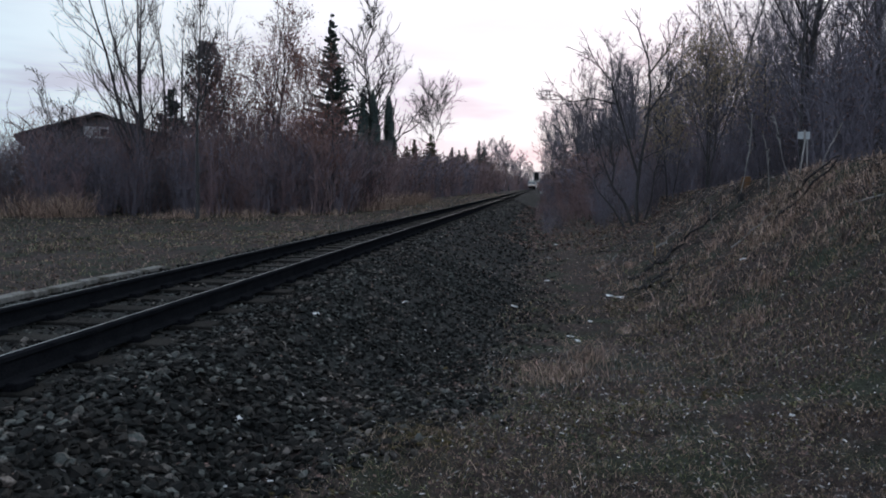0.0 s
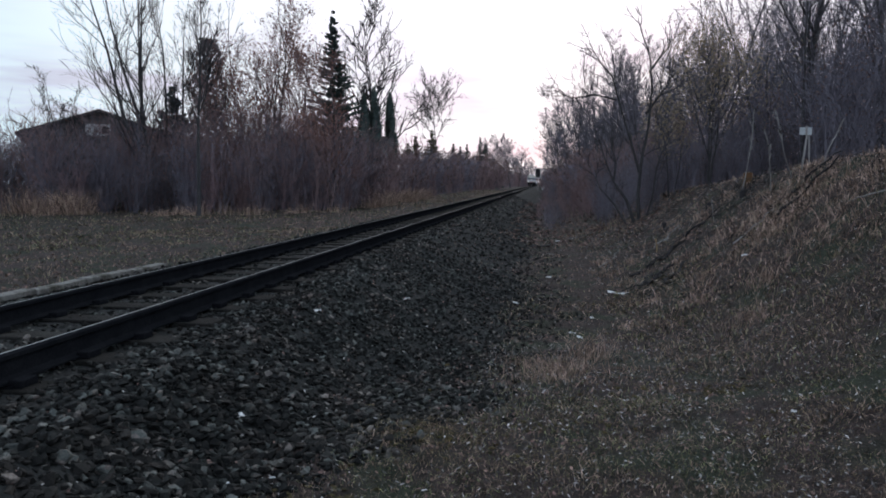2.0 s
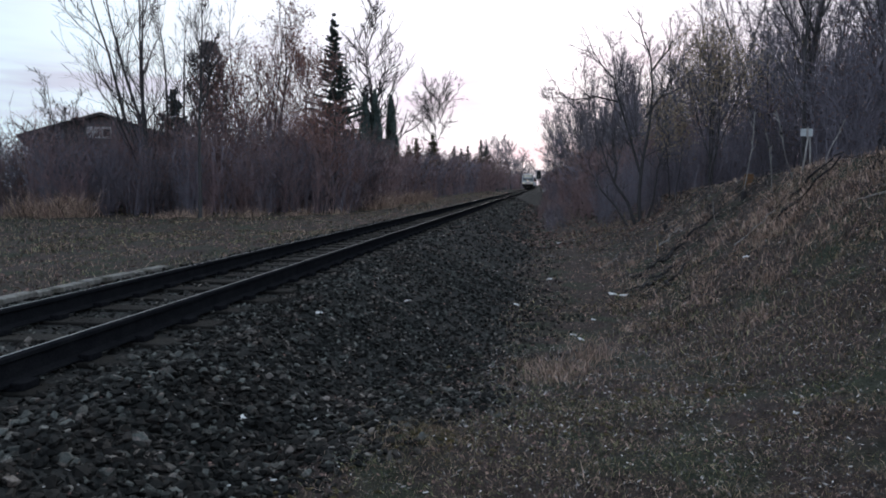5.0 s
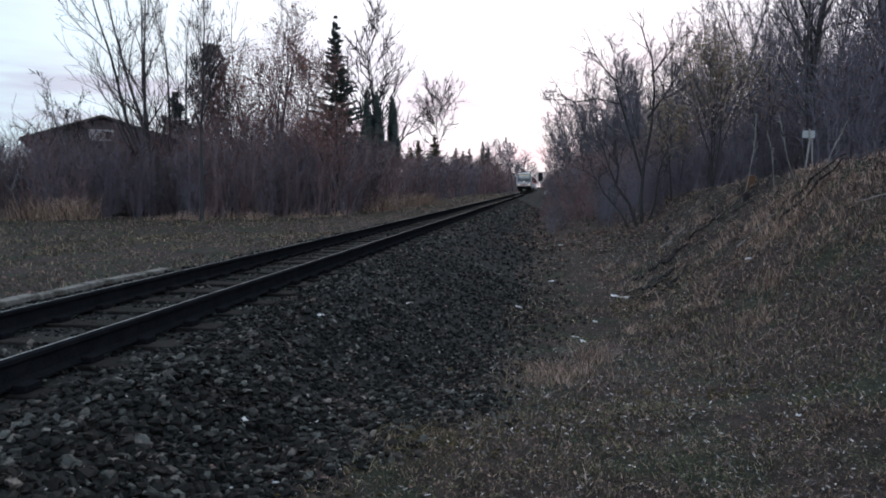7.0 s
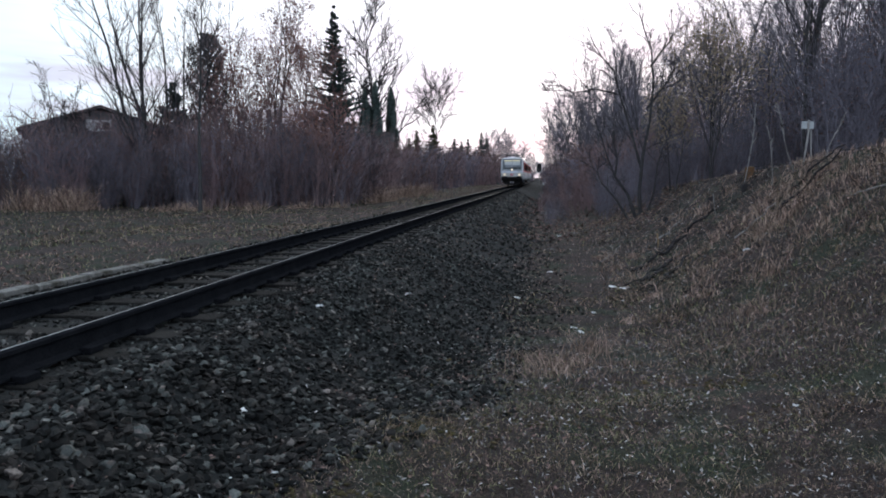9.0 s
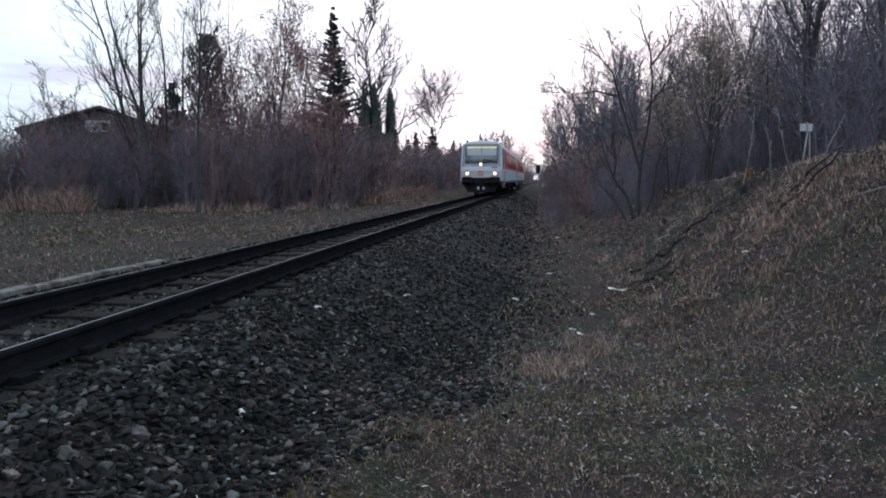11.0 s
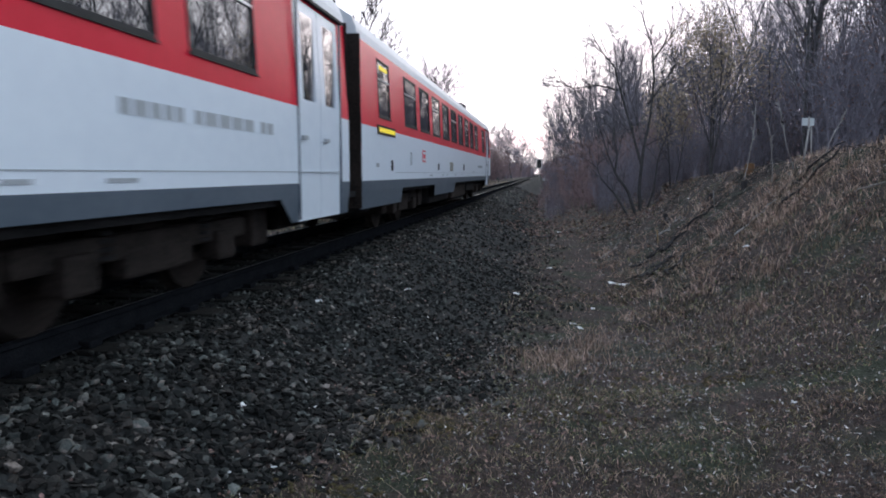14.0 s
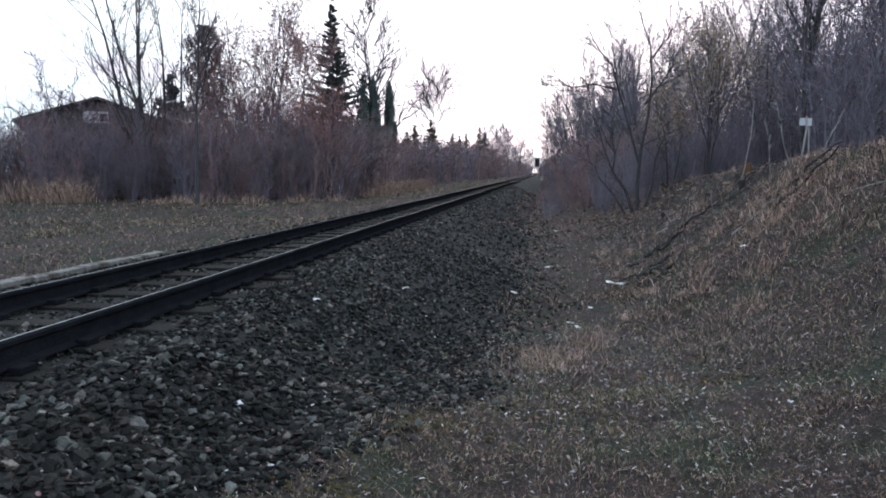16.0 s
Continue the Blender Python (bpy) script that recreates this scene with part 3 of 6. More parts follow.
    ob = new("fallen_leaves", scatter("fallen_leaves", shapes, places, LEAF_DEAD))
    tagged(ob, "withered brown fallen leaves strewn over the ground", "leaves", kind="stuff")
    places = []
    for _ in range(42000):
        y = 2.0 + 24 * rnd.random() ** 1.5
        x = rnd.uniform(-2.4, 5.6)
        if bump(x, y + 20, 0.8) < rnd.uniform(-0.9, 0.2) or rnd.random() < 0.8 * step(7, 10, y) * (1 - step(0.9, 1.6, x)) or (x < -0.6 and rnd.random() < 0.8):
            continue
        places.append((turned(rnd, rnd.uniform(0.008, 0.026) * (1 + 0.05 * y)) * np.array([[1.3, 0.55, 1.0]]), np.array((x, y, top_z(x, y) + 0.03)), rnd.randrange(3)))
    for _ in range(30000):
        x, y = rnd.uniform(-1.5, 4.2), rnd.uniform(-2.5, 8.5)
        if bump(x + 3, y, 1.6) < rnd.uniform(-0.8, 0.25) or x < ballast_edge(y) - 0.2:
            continue
        places.append((turned(rnd, rnd.uniform(0.008, 0.024), 0.9) * np.array([[1.25, 0.5, 1.0]]), np.array((x, y, top_z(x, y) + rnd.uniform(0.012, 0.035))), rnd.randrange(3)))
    ob = new("bleached_leaves", scatter("bleached_leaves", shapes, places, LEAF_PALE))
    tagged(ob, "pale bleached leaf scraps strewn over grass and stones", "leaves", kind="stuff")


# ---- trees and shrubs ----
def sides(r):
    return 6 if r > 0.07 else 4 if r > 0.02 else 3


def limb(rnd, start, way, length, r0, r1, segs, wobble, lift):
    """A wandering tapered branch: list of (point, radius)."""
    p, d = start.copy(), way.normalized()
    out = [(p.copy(), r0)]
    for i in range(segs):
        d = (d + Vector((rnd.gauss(0, wobble), rnd.gauss(0, wobble), rnd.gauss(0, wobble) + lift))).normalized()
        p = p + d * (length / segs)
        out.append((p.copy(), lerp(r0, r1, (i + 1) / segs)))
    return out


def on(br, t):
    k = min(len(br) - 2, int(t * (len(br) - 1)))
    f = t * (len(br) - 1) - k
    p = br[k][0].lerp(br[k + 1][0], f)
    return p, (br[k + 1][0] - br[k][0]).normalized(), lerp(br[k][1], br[k + 1][1], f)


def aside(rnd, d, angle):
    u = d.orthogonal().normalized()
    u.rotate(Matrix.Rotation(rnd.uniform(0, 6.283), 3, d))
    return d * math.cos(angle) + u * math.sin(angle)


def leaf_cloud(rnd, points, size, per, spread):
    V, F = [], []
    for p in points:
        for _ in range(per):
            c = p + Vector((rnd.gauss(0, spread), rnd.gauss(0, spread), rnd.gauss(0, spread)))
            s = size * rnd.uniform(0.6, 1.4)
            e = Euler((rnd.uniform(0, 6.28), rnd.uniform(0, 6.28), rnd.uniform(0, 6.28))).to_matrix()
            b = len(V)
            V += [c + e @ Vector(q) * s for q in ((-0.5, 0, 0), (0, 0.32, 0.1), (0.55, 0, 0), (0, -0.32, 0.1))]
            F.append((b, b + 1, b + 2, b + 3))
    return V, F


def bare_tree(seed, h, stems=1, clear=0.3, limbs=12, reach=0.36, r=0.012, rise=0.9, twigs=5, lean=0.0, fine=4, thick=1.0):
    """Meshes (trunk, crown, leaf points) of a leafless tree h high: boughs, branches and twigs."""
    rnd = random.Random(seed)
    trunk, crown, tips = [], [], []
    for s in range(stems):
        way = Vector((rnd.uniform(-1, 1) * (0.22 if stems > 1 else 0.06) + lean, rnd.uniform(-1, 1) * (0.22 if stems > 1 else 0.06), 1))
        hs = h * (1 if s == 0 else rnd.uniform(0.75, 0.98))
        main = limb(rnd, Vector((rnd.uniform(-0.1, 0.1), rnd.uniform(-0.1, 0.1), -0.25)) * (1 if stems > 1 else 0.3), way, hs, hs * r * (1 if stems == 1 else 0.75), 0.012, 12, 0.05, 0.02)
        main[0] = (Vector((main[0][0].x, main[0][0].y, -0.25)), main[0][1] * 1.35)
        trunk.append(main)
        k = limbs if stems == 1 else max(6, limbs * 2 // 3)
        for i in range(k):
            t = lerp(clear, 0.97, (i + rnd.random()) / k)
            p, d, rr = on(main, t)
            ln = h * reach * (1.15 - 0.75 * t) * rnd.uniform(0.65, 1.25)
            b1 = limb(rnd, p, aside(rnd, d, rnd.uniform(0.5, 0.95)) + Vector((0, 0, 0.25 * rise)), ln, max(0.013 * thick, rr * 0.55), 0.008 * thick, 6, 0.075, 0.07 * rise)
            trunk.append(b1)
            for j in range(twigs):
                q, d2, r2 = on(b1, lerp(0.25, 0.98, (j + rnd.random()) / twigs))
                b2 = limb(rnd, q, aside(rnd, d2, rnd.uniform(0.4, 0.9)) + Vector((0, 0, 0.15)), ln * rnd.uniform(0.28, 0.5), max(0.011, r2 * 0.6) * thick, 0.007 * thick, 3, 0.11, 0.05 * rise)
                crown.append(b2)
                for m in range(fine):
                    q3, d3, r3 = on(b2, rnd.uniform(0.25, 1.0))
                    b3 = limb(rnd, q3, aside(rnd, d3, rnd.uniform(0.35, 0.8)), ln * rnd.uniform(0.12, 0.28), 0.010 * thick, 0.006 * thick, 2, 0.15, 0.05)
                    crown.append(b3)
                    tips.append(b3[-1][0])
                    if m % 3 != 2:
                        q4, d4, _ = on(b3, rnd.uniform(0.3, 0.9))
                        crown.append(limb(rnd, q4, aside(rnd, d4, 0.6), ln * rnd.uniform(0.10, 0.2), 0.009 * thick, 0.005 * thick, 1, 0.1, 0.03))
    return trunk, crown, tips


def tree_thing(name, seed, h, label, category="tree", bark=BARK_DARK, twig=TWIG_DARK, leaf=None, per=2, leaf_size=0.09, spread=0.12, m=None, group="", **kw):
    t = empty(name, m, label=label, category=category, group=group)
    trunk, crown, tips = bare_tree(seed, h, **kw)
    V, F = tubes(trunk, sides)
    obj("trunk", mesh("trunk", V, F, bark, smooth=True), t)
    V, F = tubes(crown, lambda r: 2 if r < 0.0105 * kw.get("thick", 1.0) else sides(r))
    obj("crown", mesh("crown", V, F, twig), t, label="fine bare twigs")
    if leaf:
        V, F = leaf_cloud(random.Random(seed + 1), tips, leaf_size, per, spread)
        obj("foliage", mesh("foliage", V, F, leaf), t, label="clinging withered leaves")
    return t


def shrub_mesh(seed, h, stems, twigs, wide, leaves, thick=1.0):
    rnd = random.Random(seed)
    br, tips = [], []
    for i in range(stems):
        a = rnd.uniform(0, 6.283)
        d = Vector((math.cos(a) * wide * rnd.random(), math.sin(a) * wide * rnd.random(), 1))
        b = limb(rnd, Vector((rnd.gauss(0, 0.3), rnd.gauss(0, 0.3), -0.15)), d, h * rnd.uniform(0.65, 1.1), 0.022, 0.007, 6, 0.1, 0.03)
        br.append(b)
        for j in range(twigs):
            p, d2, r = on(b, lerp(0.08, 1.0, (j + rnd.random()) / twigs))
            c = limb(rnd, p, aside(rnd, d2, rnd.uniform(0.35, 0.85)), h * rnd.uniform(0.14, 0.34), 0.012, 0.007, 2, 0.16, 0.06)
            br.append(c)
            for _ in range(3):
                q, d3, _r = on(c, rnd.uniform(0.2, 1.0))
                e = limb(rnd, q, aside(rnd, d3, rnd.uniform(0.4, 0.9)), h * rnd.uniform(0.07, 0.18), 0.009, 0.006, 1, 0.1, 0.02)
                br.append(e)
                tips.append(e[-1][0])
    if thick > 1:
        br = [[(p, q * thick) for p, q in b] for b in br]
    V, F = tubes(br, lambda r: 2 if r < 0.01 * thick else 3)
    LV, LF = leaf_cloud(rnd, tips, 0.07 * thick, leaves, 0.09) if leaves else ([], [])
    return V, F, LV, LF


def shrub_kinds(leafy, twig, leaf, seed, h, stems=11, twigs=9, wide=0.5, leaves=1, thick=1.0):
    V, F, LV, LF = shrub_mesh(seed, h, stems, twigs, wide, leaves, thick)
    t = empty("shrub", label=leafy, category="shrub")
    obj("branch_crown", mesh("branch_crown", V, F, twig), t)
    if LF:
        obj("foliage", mesh("foliage", LV, LF, leaf), t)
    return t


def conifer(name, h, width, seed, needle, label, m, droop=0.25, gaps=0.2, step_z=0.27, base=0.06, per=11, sprays=9):
    """Spruce-like tree: whorls of drooping boughs, each with flat sprays of needles."""
    rnd = random.Random(seed)
    t = empty(name, m, label=label, category="tree")
    V, F = tubes([limb(rnd, Vector((0, 0, -0.3)), Vector((0, 0, 1)), h + 0.3, h * 0.014, 0.01, 10, 0.008, 0.03)], sides)
    obj("trunk", mesh("trunk", V, F, BARK_DARK, smooth=True), t)
    NV, NF, br = [], [], []
    z = h * base
    while z < h * 0.985:
        f = z / h
        reach = width * 0.5 * (1 - f) ** 1.12 + 0.04
        k = max(4, int(per * (0.5 + 0.5 * (1 - f))))
        a0 = rnd.uniform(0, 6.28)
        for i in range(k):
            if rnd.random() < gaps:
                continue
            a = a0 + 6.283 * i / k + rnd.uniform(-0.3, 0.3)
            zb = min(h * 0.99, z + rnd.uniform(-1.1, 1.1) * step_z)
            dp = droop + rnd.uniform(-0.16, 0.22)
            ln = reach * rnd.uniform(0.45, 1.3)
            out = Vector((math.cos(a), math.sin(a), 0))
            side = Vector((-out.y, out.x, 0))
            pts = []
            for s in range(5):
                u = s / 4
                pts.append((Vector((0, 0, zb)) + out * (ln * u) + Vector((0, 0, ln * (-dp * math.sin(u * 2.2) + 0.16 * u * u))), 0.012 * (1 - u) + 0.004))
            br.append(pts)
            for s in np.linspace(0.5, 4.0, sprays):
                c = pts[int(s)][0].lerp(pts[min(4, int(s) + 1)][0], s - int(s))
                for sg in (-1, 1, -0.45, 0.45, 0):
                    wl = (0.10 + 0.20 * ln * (1.1 - s / 4)) * rnd.uniform(0.7, 1.3)
                    tip = c + side * (sg * wl) + out * (0.13 * ln + 0.05) + Vector((0, 0, -0.10 * wl + rnd.uniform(-0.07, 0.06)))
                    w = 0.025 + 0.022 * ln * rnd.random()
                    b = len(NV)
                    mid = c.lerp(tip, 0.55)
                    NV += [c, mid + out * w + Vector((0, 0, 0.03)), tip, mid - out * w * 0.7 + Vector((0, 0, -0.09 - 0.05 * rnd.random()))]
                    NF.append((b, b + 1, b + 2, b + 3))
        z += step_z * rnd.uniform(0.75, 1.25) * (0.55 + 0.6 * (1 - f))
    V, F = tubes(br, lambda r: 3)
    obj("bough_crown", mesh("bough_crown", V, F, BARK_DARK), t)
    obj("needle_cover", mesh("needle_cover", NV, NF, needle), t)
    return t


def column_tree(name, h, width, seed, leaf, label, m, z0=0.3, count=2600, size=0.16, point=1.0):
    """A dense upright column or narrow cone of small leafy sprays."""
    rnd = random.Random(seed)
    t = empty(name, m, label=label, category="tree")
    V, F = tubes([limb(rnd, Vector((0, 0, -0.3)), Vector((0, 0, 1)), h * 0.97, h * 0.012, 0.012, 8, 0.02, 0.03)] +
                 [limb(rnd, Vector((0, 0, h * u)), Vector((rnd.gauss(0, 1), rnd.gauss(0, 1), 2.4)), h * 0.17, 0.02, 0.006, 4, 0.08, 0.1) for u in np.linspace(0.1, 0.85, 26)], sides)
    obj("trunk", mesh("trunk", V, F, BARK_DARK, smooth=True), t)
    V, F = [], []
    for _ in range(count):
        f = rnd.random()
        z = lerp(z0, h, f)
        shape = (1 - f ** 2.2) ** 0.7 if point >= 1 else 0.75 + 0.25 * math.sin(3 * f) - 0.4 * step(0.8, 1.0, f)
        a = rnd.uniform(0, 6.283)
        lump = 1 + 0.65 * noise.noise((math.cos(a) * 1.3, math.sin(a) * 1.3, z * 1.1 + seed))
        rad = width * 0.5 * shape * lump * math.sqrt(rnd.uniform(0.35, 1.0))
        c = Vector((rad * math.cos(a), rad * math.sin(a), z))
        s = size * rnd.uniform(0.6, 1.4)
        e = Euler((rnd.uniform(-0.8, 0.8), rnd.uniform(-0.8, 0.8), a)).to_matrix()
        b = len(V)
        V += [c + e @ Vector(q) * s for q in ((0, -0.25, -0.6), (0.12, 0.3, -0.2), (0.0, 0.1, 0.7), (-0.1, -0.3, 0.1))]
        F.append((b, b + 1, b + 2, b + 3))
    obj("foliage", mesh("foliage", V, F, leaf), t)
    return t


def stand(x, y, turn=0.0, s=1.0, lean=0.0):
    m = pose(x, y, ground_z(x, y), 0, lean, turn)
    return m


def scaled(ob, m, s):
    c = copy_thing(ob, m)
    c.scale = (s, s, s)
    return c


def joined(name, items, label):
    """Many far shrubs as one mesh; their twigs and leaves keep their materials."""
    V, F, S, mats, base = [], [], [], [], 0
    for thing, m, s in items:
        for ch in thing.children:
            me = ch.data
            co = np.empty(len(me.vertices) * 3)
            me.vertices.foreach_get("co", co)
            co = co.reshape(-1, 3) * s
            V.append(co @ np.array(m.to_3x3()).T + np.array(m.translation))
            idx = np.empty(len(me.loops), dtype=int)
            me.loops.foreach_get("vertex_index", idx)
            F.append(idx.reshape(-1, 4) + base)
            if me.materials[0] not in mats:
                mats.append(me.materials[0])
            S.append(np.full(len(me.polygons), mats.index(me.materials[0])))
            base += len(co)
    me = mesh(name, np.concatenate(V).tolist(), np.concatenate(F).tolist(), mats, np.concatenate(S))
    return tagged(new(name, me), label, "shrubs", kind="stuff")


def build_left():
    rnd = random.Random(31)
    # tall bare trees over the thicket
    tree_thing("bare_tree", 101, 12.5, "tall slender bare tree with several leaning stems", stems=3, clear=0.15, limbs=17, reach=0.34, rise=1.2, m=stand(-18.9, 30.8, 0), r=0.0135, lean=-0.10, fine=3)
    tree_thing("bare_tree", 102, 13.5, "tall bare tree with upswept branches", stems=3, clear=0.2, limbs=17, reach=0.28, rise=1.4, m=stand(-19.2, 32.8, 20), r=0.014, fine=3)
    tree_thing("bare_tree", 103, 10.5, "slender bare tree with a thin straight trunk", clear=0.35, limbs=15, reach=0.24, rise=1.4, m=stand(-14.4, 26.9, 0), r=0.0075)
    tree_thing("bare_tree", 104, 12.5, "tall bare tree behind an ivy-clad trunk", clear=0.4, limbs=18, reach=0.28, rise=1.3, m=stand(-18.6, 38.5, 90), r=0.010)
    tree_thing("bare_tree", 113, 12.3, "tall fine-twigged bare tree", stems=2, clear=0.3, limbs=17, reach=0.26, rise=1.3, m=stand(-17.2, 39.6, 70), r=0.009)
    tree_thing("bare_tree", 114, 6.4, "low spreading bare tree beside the house", stems=4, clear=0.1, limbs=12, reach=0.36, rise=0.6, m=stand(-22.6, 30.6, 0), r=0.011, category="tree")
    tree_thing("leafy_tree", 105, 12.2, "tree with withered brown leaves still clinging", stems=3, clear=0.2, limbs=20, reach=0.33, leaf=LEAF_BROWN, per=4, leaf_size=0.10, spread=0.2, m=stand(-16.3, 38.8, 0), twig=TWIG_RED)
    tree_thing("leafy_tree", 106, 9.3, "broad tree with withered reddish brown leaves", stems=3, clear=0.2, limbs=20, reach=0.40, leaf=LEAF_BROWN, per=5, leaf_size=0.10, spread=0.25, m=stand(-13.9, 38.2, 0), twig=TWIG_RED)
    tree_thing("leafy_tree", 116, 8.0, "broad low tree with withered reddish brown leaves", stems=4, clear=0.1, limbs=20, reach=0.42, leaf=LEAF_BROWN, per=4, leaf_size=0.10, spread=0.22, m=stand(-16.6, 36.4, 0), twig=TWIG_RED)
    column_tree("ivy_clad_tree", 9.4, 2.6, 5, IVY, "tall tree trunk thickly clad in dark ivy", stand(-19.0, 37.3), z0=1.5, count=7000, size=0.13, point=0.0)
    conifer("spruce", 6.6, 6.2, 6, NEEDLE, "small broad dark spruce among bare trees", stand(-20.2, 35.4), gaps=0.1)
    conifer("spruce", 13.1, 5.8, 7, NEEDLE, "tall dark spruce with drooping boughs and a thin tip", stand(-14.3, 45.8), droop=-0.10, gaps=0.42, step_z=0.34, per=14)
    for i, (x, y, h) in enumerate(((-14.4, 54.1, 8.3), (-13.6, 54.3, 8.9), (-12.6, 55.6, 8.6))):
        column_tree("columnar_conifer", h, 1.3, 40 + i, NEEDLE, "narrow pointed dark green conifer", stand(x, y), z0=0.3, count=2500, size=0.27)
    tree_thing("bare_tree", 107, 15.6, "broad bare tree with dark ascending limbs", stems=3, clear=0.2, limbs=24, reach=0.38, rise=0.9, bark=BARK_DARK, m=stand(-14.3, 59.5, 0), thick=2.8, r=0.014, fine=3, twig=TWIG_DARK)
    tree_thing("bare_tree", 108, 15.4, "distant bare tree with a round fan of twigs", clear=0.46, limbs=26, reach=0.56, rise=0.05, r=0.010, m=stand(-17.1, 108.7, 0), twigs=6, thick=3.0, twig=TWIG_DARK)
    for i, (x, y, h) in enumerate(((-14.8, 78.6, 6.6), (-13.3, 80.9, 7.5), (-15.9, 79.5, 5.9))):
        conifer("yellowish_conifer", h, 5.4, 60 + i, NEEDLE_OLIVE, "small olive conifer behind the thicket", stand(x, y), step_z=0.26, gaps=0.1, sprays=5)
    for i, (x, y, h) in enumerate(((-15.5, 117, 8.0), (-14.4, 118, 7.4), (-13.4, 119.2, 7.9), (-11.6, 124.5, 9.6), (-10.8, 126, 8.6))):
        conifer("distant_spruce", h, 5.8, 70 + i, NEEDLE, "distant dark spruce over the thicket", stand(x, y), step_z=0.32, gaps=0.1, sprays=4)
    far = tree_thing("distant_bare_tree", 109, 10.8, "distant bare tree with a hazy rounded crown", clear=0.12, limbs=20, reach=0.42, m=stand(-9.0, 150, 0), twig=TWIG, twigs=6, fine=4, thick=2.6)
    for x, y, s in ((-11, 146, 0.95), (-8.0, 163, 1.0), (-9.5, 178, 1.05), (-7.6, 205, 1.0), (-8.4, 232, 0.95), (-7.3, 258, 1.0), (-9.4, 262, 0.9), (-6.6, 300, 1.0), (-4.0, 345, 0.9), (-8.8, 340, 1.0)):
        scaled(far, stand(x, y, rnd.uniform(0, 360)), s)
    # the thicket: a deep hedge of bare shrubs
    kinds = [shrub_kinds("dense bare brown shrub in the trackside thicket", TWIG, LEAF_DEAD, 200 + i, 4.3, 10, 8, 0.5, 1) for i in range(3)]
    kinds += [shrub_kinds("dense reddish brown shrub in the trackside thicket", TWIG_RED, LEAF_BROWN, 210 + i, 4.5, 10, 8, 0.5, 1) for i in range(2)]
    far_kinds = [shrub_kinds("distant bare brown shrub", (TWIG_RED, TWIG, TWIG_RED)[i], LEAF_DEAD, 220 + i, 4.2, 6, 5, 0.5, 1, 2.2) for i in range(3)]
    spots = []
    for i in range(44):
        u = (i + rnd.random()) / 44
        for row in range(3):
            spots.append((lerp(-26, -10.3, u) + rnd.uniform(-0.6, 0.6), lerp(25.0, 32.6, u) + row * 1.7 + rnd.uniform(-0.7, 0.7), rnd.uniform(0.68, 0.98) * (0.86 + 0.1 * row)))
    for i in range(20):
        spots.append((lerp(-20.8, -13.5, i / 19) + rnd.uniform(-0.5, 0.5), lerp(32.5, 36.5, i / 19) + rnd.uniform(-0.8, 0.8), rnd.uniform(1.05, 1.28)))
    y = 33.0
    while y < 150:
        for row in range(3):
            spots.append((-10.4 - 0.02 * (y - 33) * (1 - step(60, 130, y)) - row * 1.7 + rnd.uniform(-0.8, 0.8) + 1.2 * step(60, 120, y), y + rnd.uniform(-0.8, 0.8), rnd.uniform(0.78, 1.12) * (0.9 + 0.13 * step(40, 60, y) + 0.32 * step(56, 120, y))))
        y += 1.5 + 0.018 * (y - 33)
    while y < 340:
        for row in range(2):
            spots.append((-8.6 + 2.2 * step(160, 330, y) - row * 2 + rnd.uniform(-0.8, 0.8), y, rnd.uniform(0.9, 1.3)))
        y += 5.5
    rest = []
    for i, (x, y, s) in enumerate(spots):
        k = kinds[rnd.choice((0, 1, 3, 3, 4) if 30 < y < 60 else (0, 3, 1, 2, 4))]
        if y < 42:
            c = scaled(k, stand(x, y, rnd.uniform(0, 360)), s)
            c["group"] = "thicket across the track"
        else:
            rest.append((k if y < 46 else rnd.choice(far_kinds), stand(x, y, rnd.uniform(0, 360)), s))
    joined("far_thicket", rest, "far thicket of bare brown shrubs along the track")
    red = tree_thing("reddish_bush", 111, 5.3, "dense bush with reddish brown withered leaves", stems=5, clear=0.05, limbs=12, reach=0.34, leaf=LEAF_BROWN, per=3, leaf_size=0.1, spread=0.15, m=stand(-10.6, 33.2, 0), category="shrub", twig=TWIG_RED)
    scaled(red, stand(-12.4, 34.4, 130), 0.95)
    return kinds, far_kinds


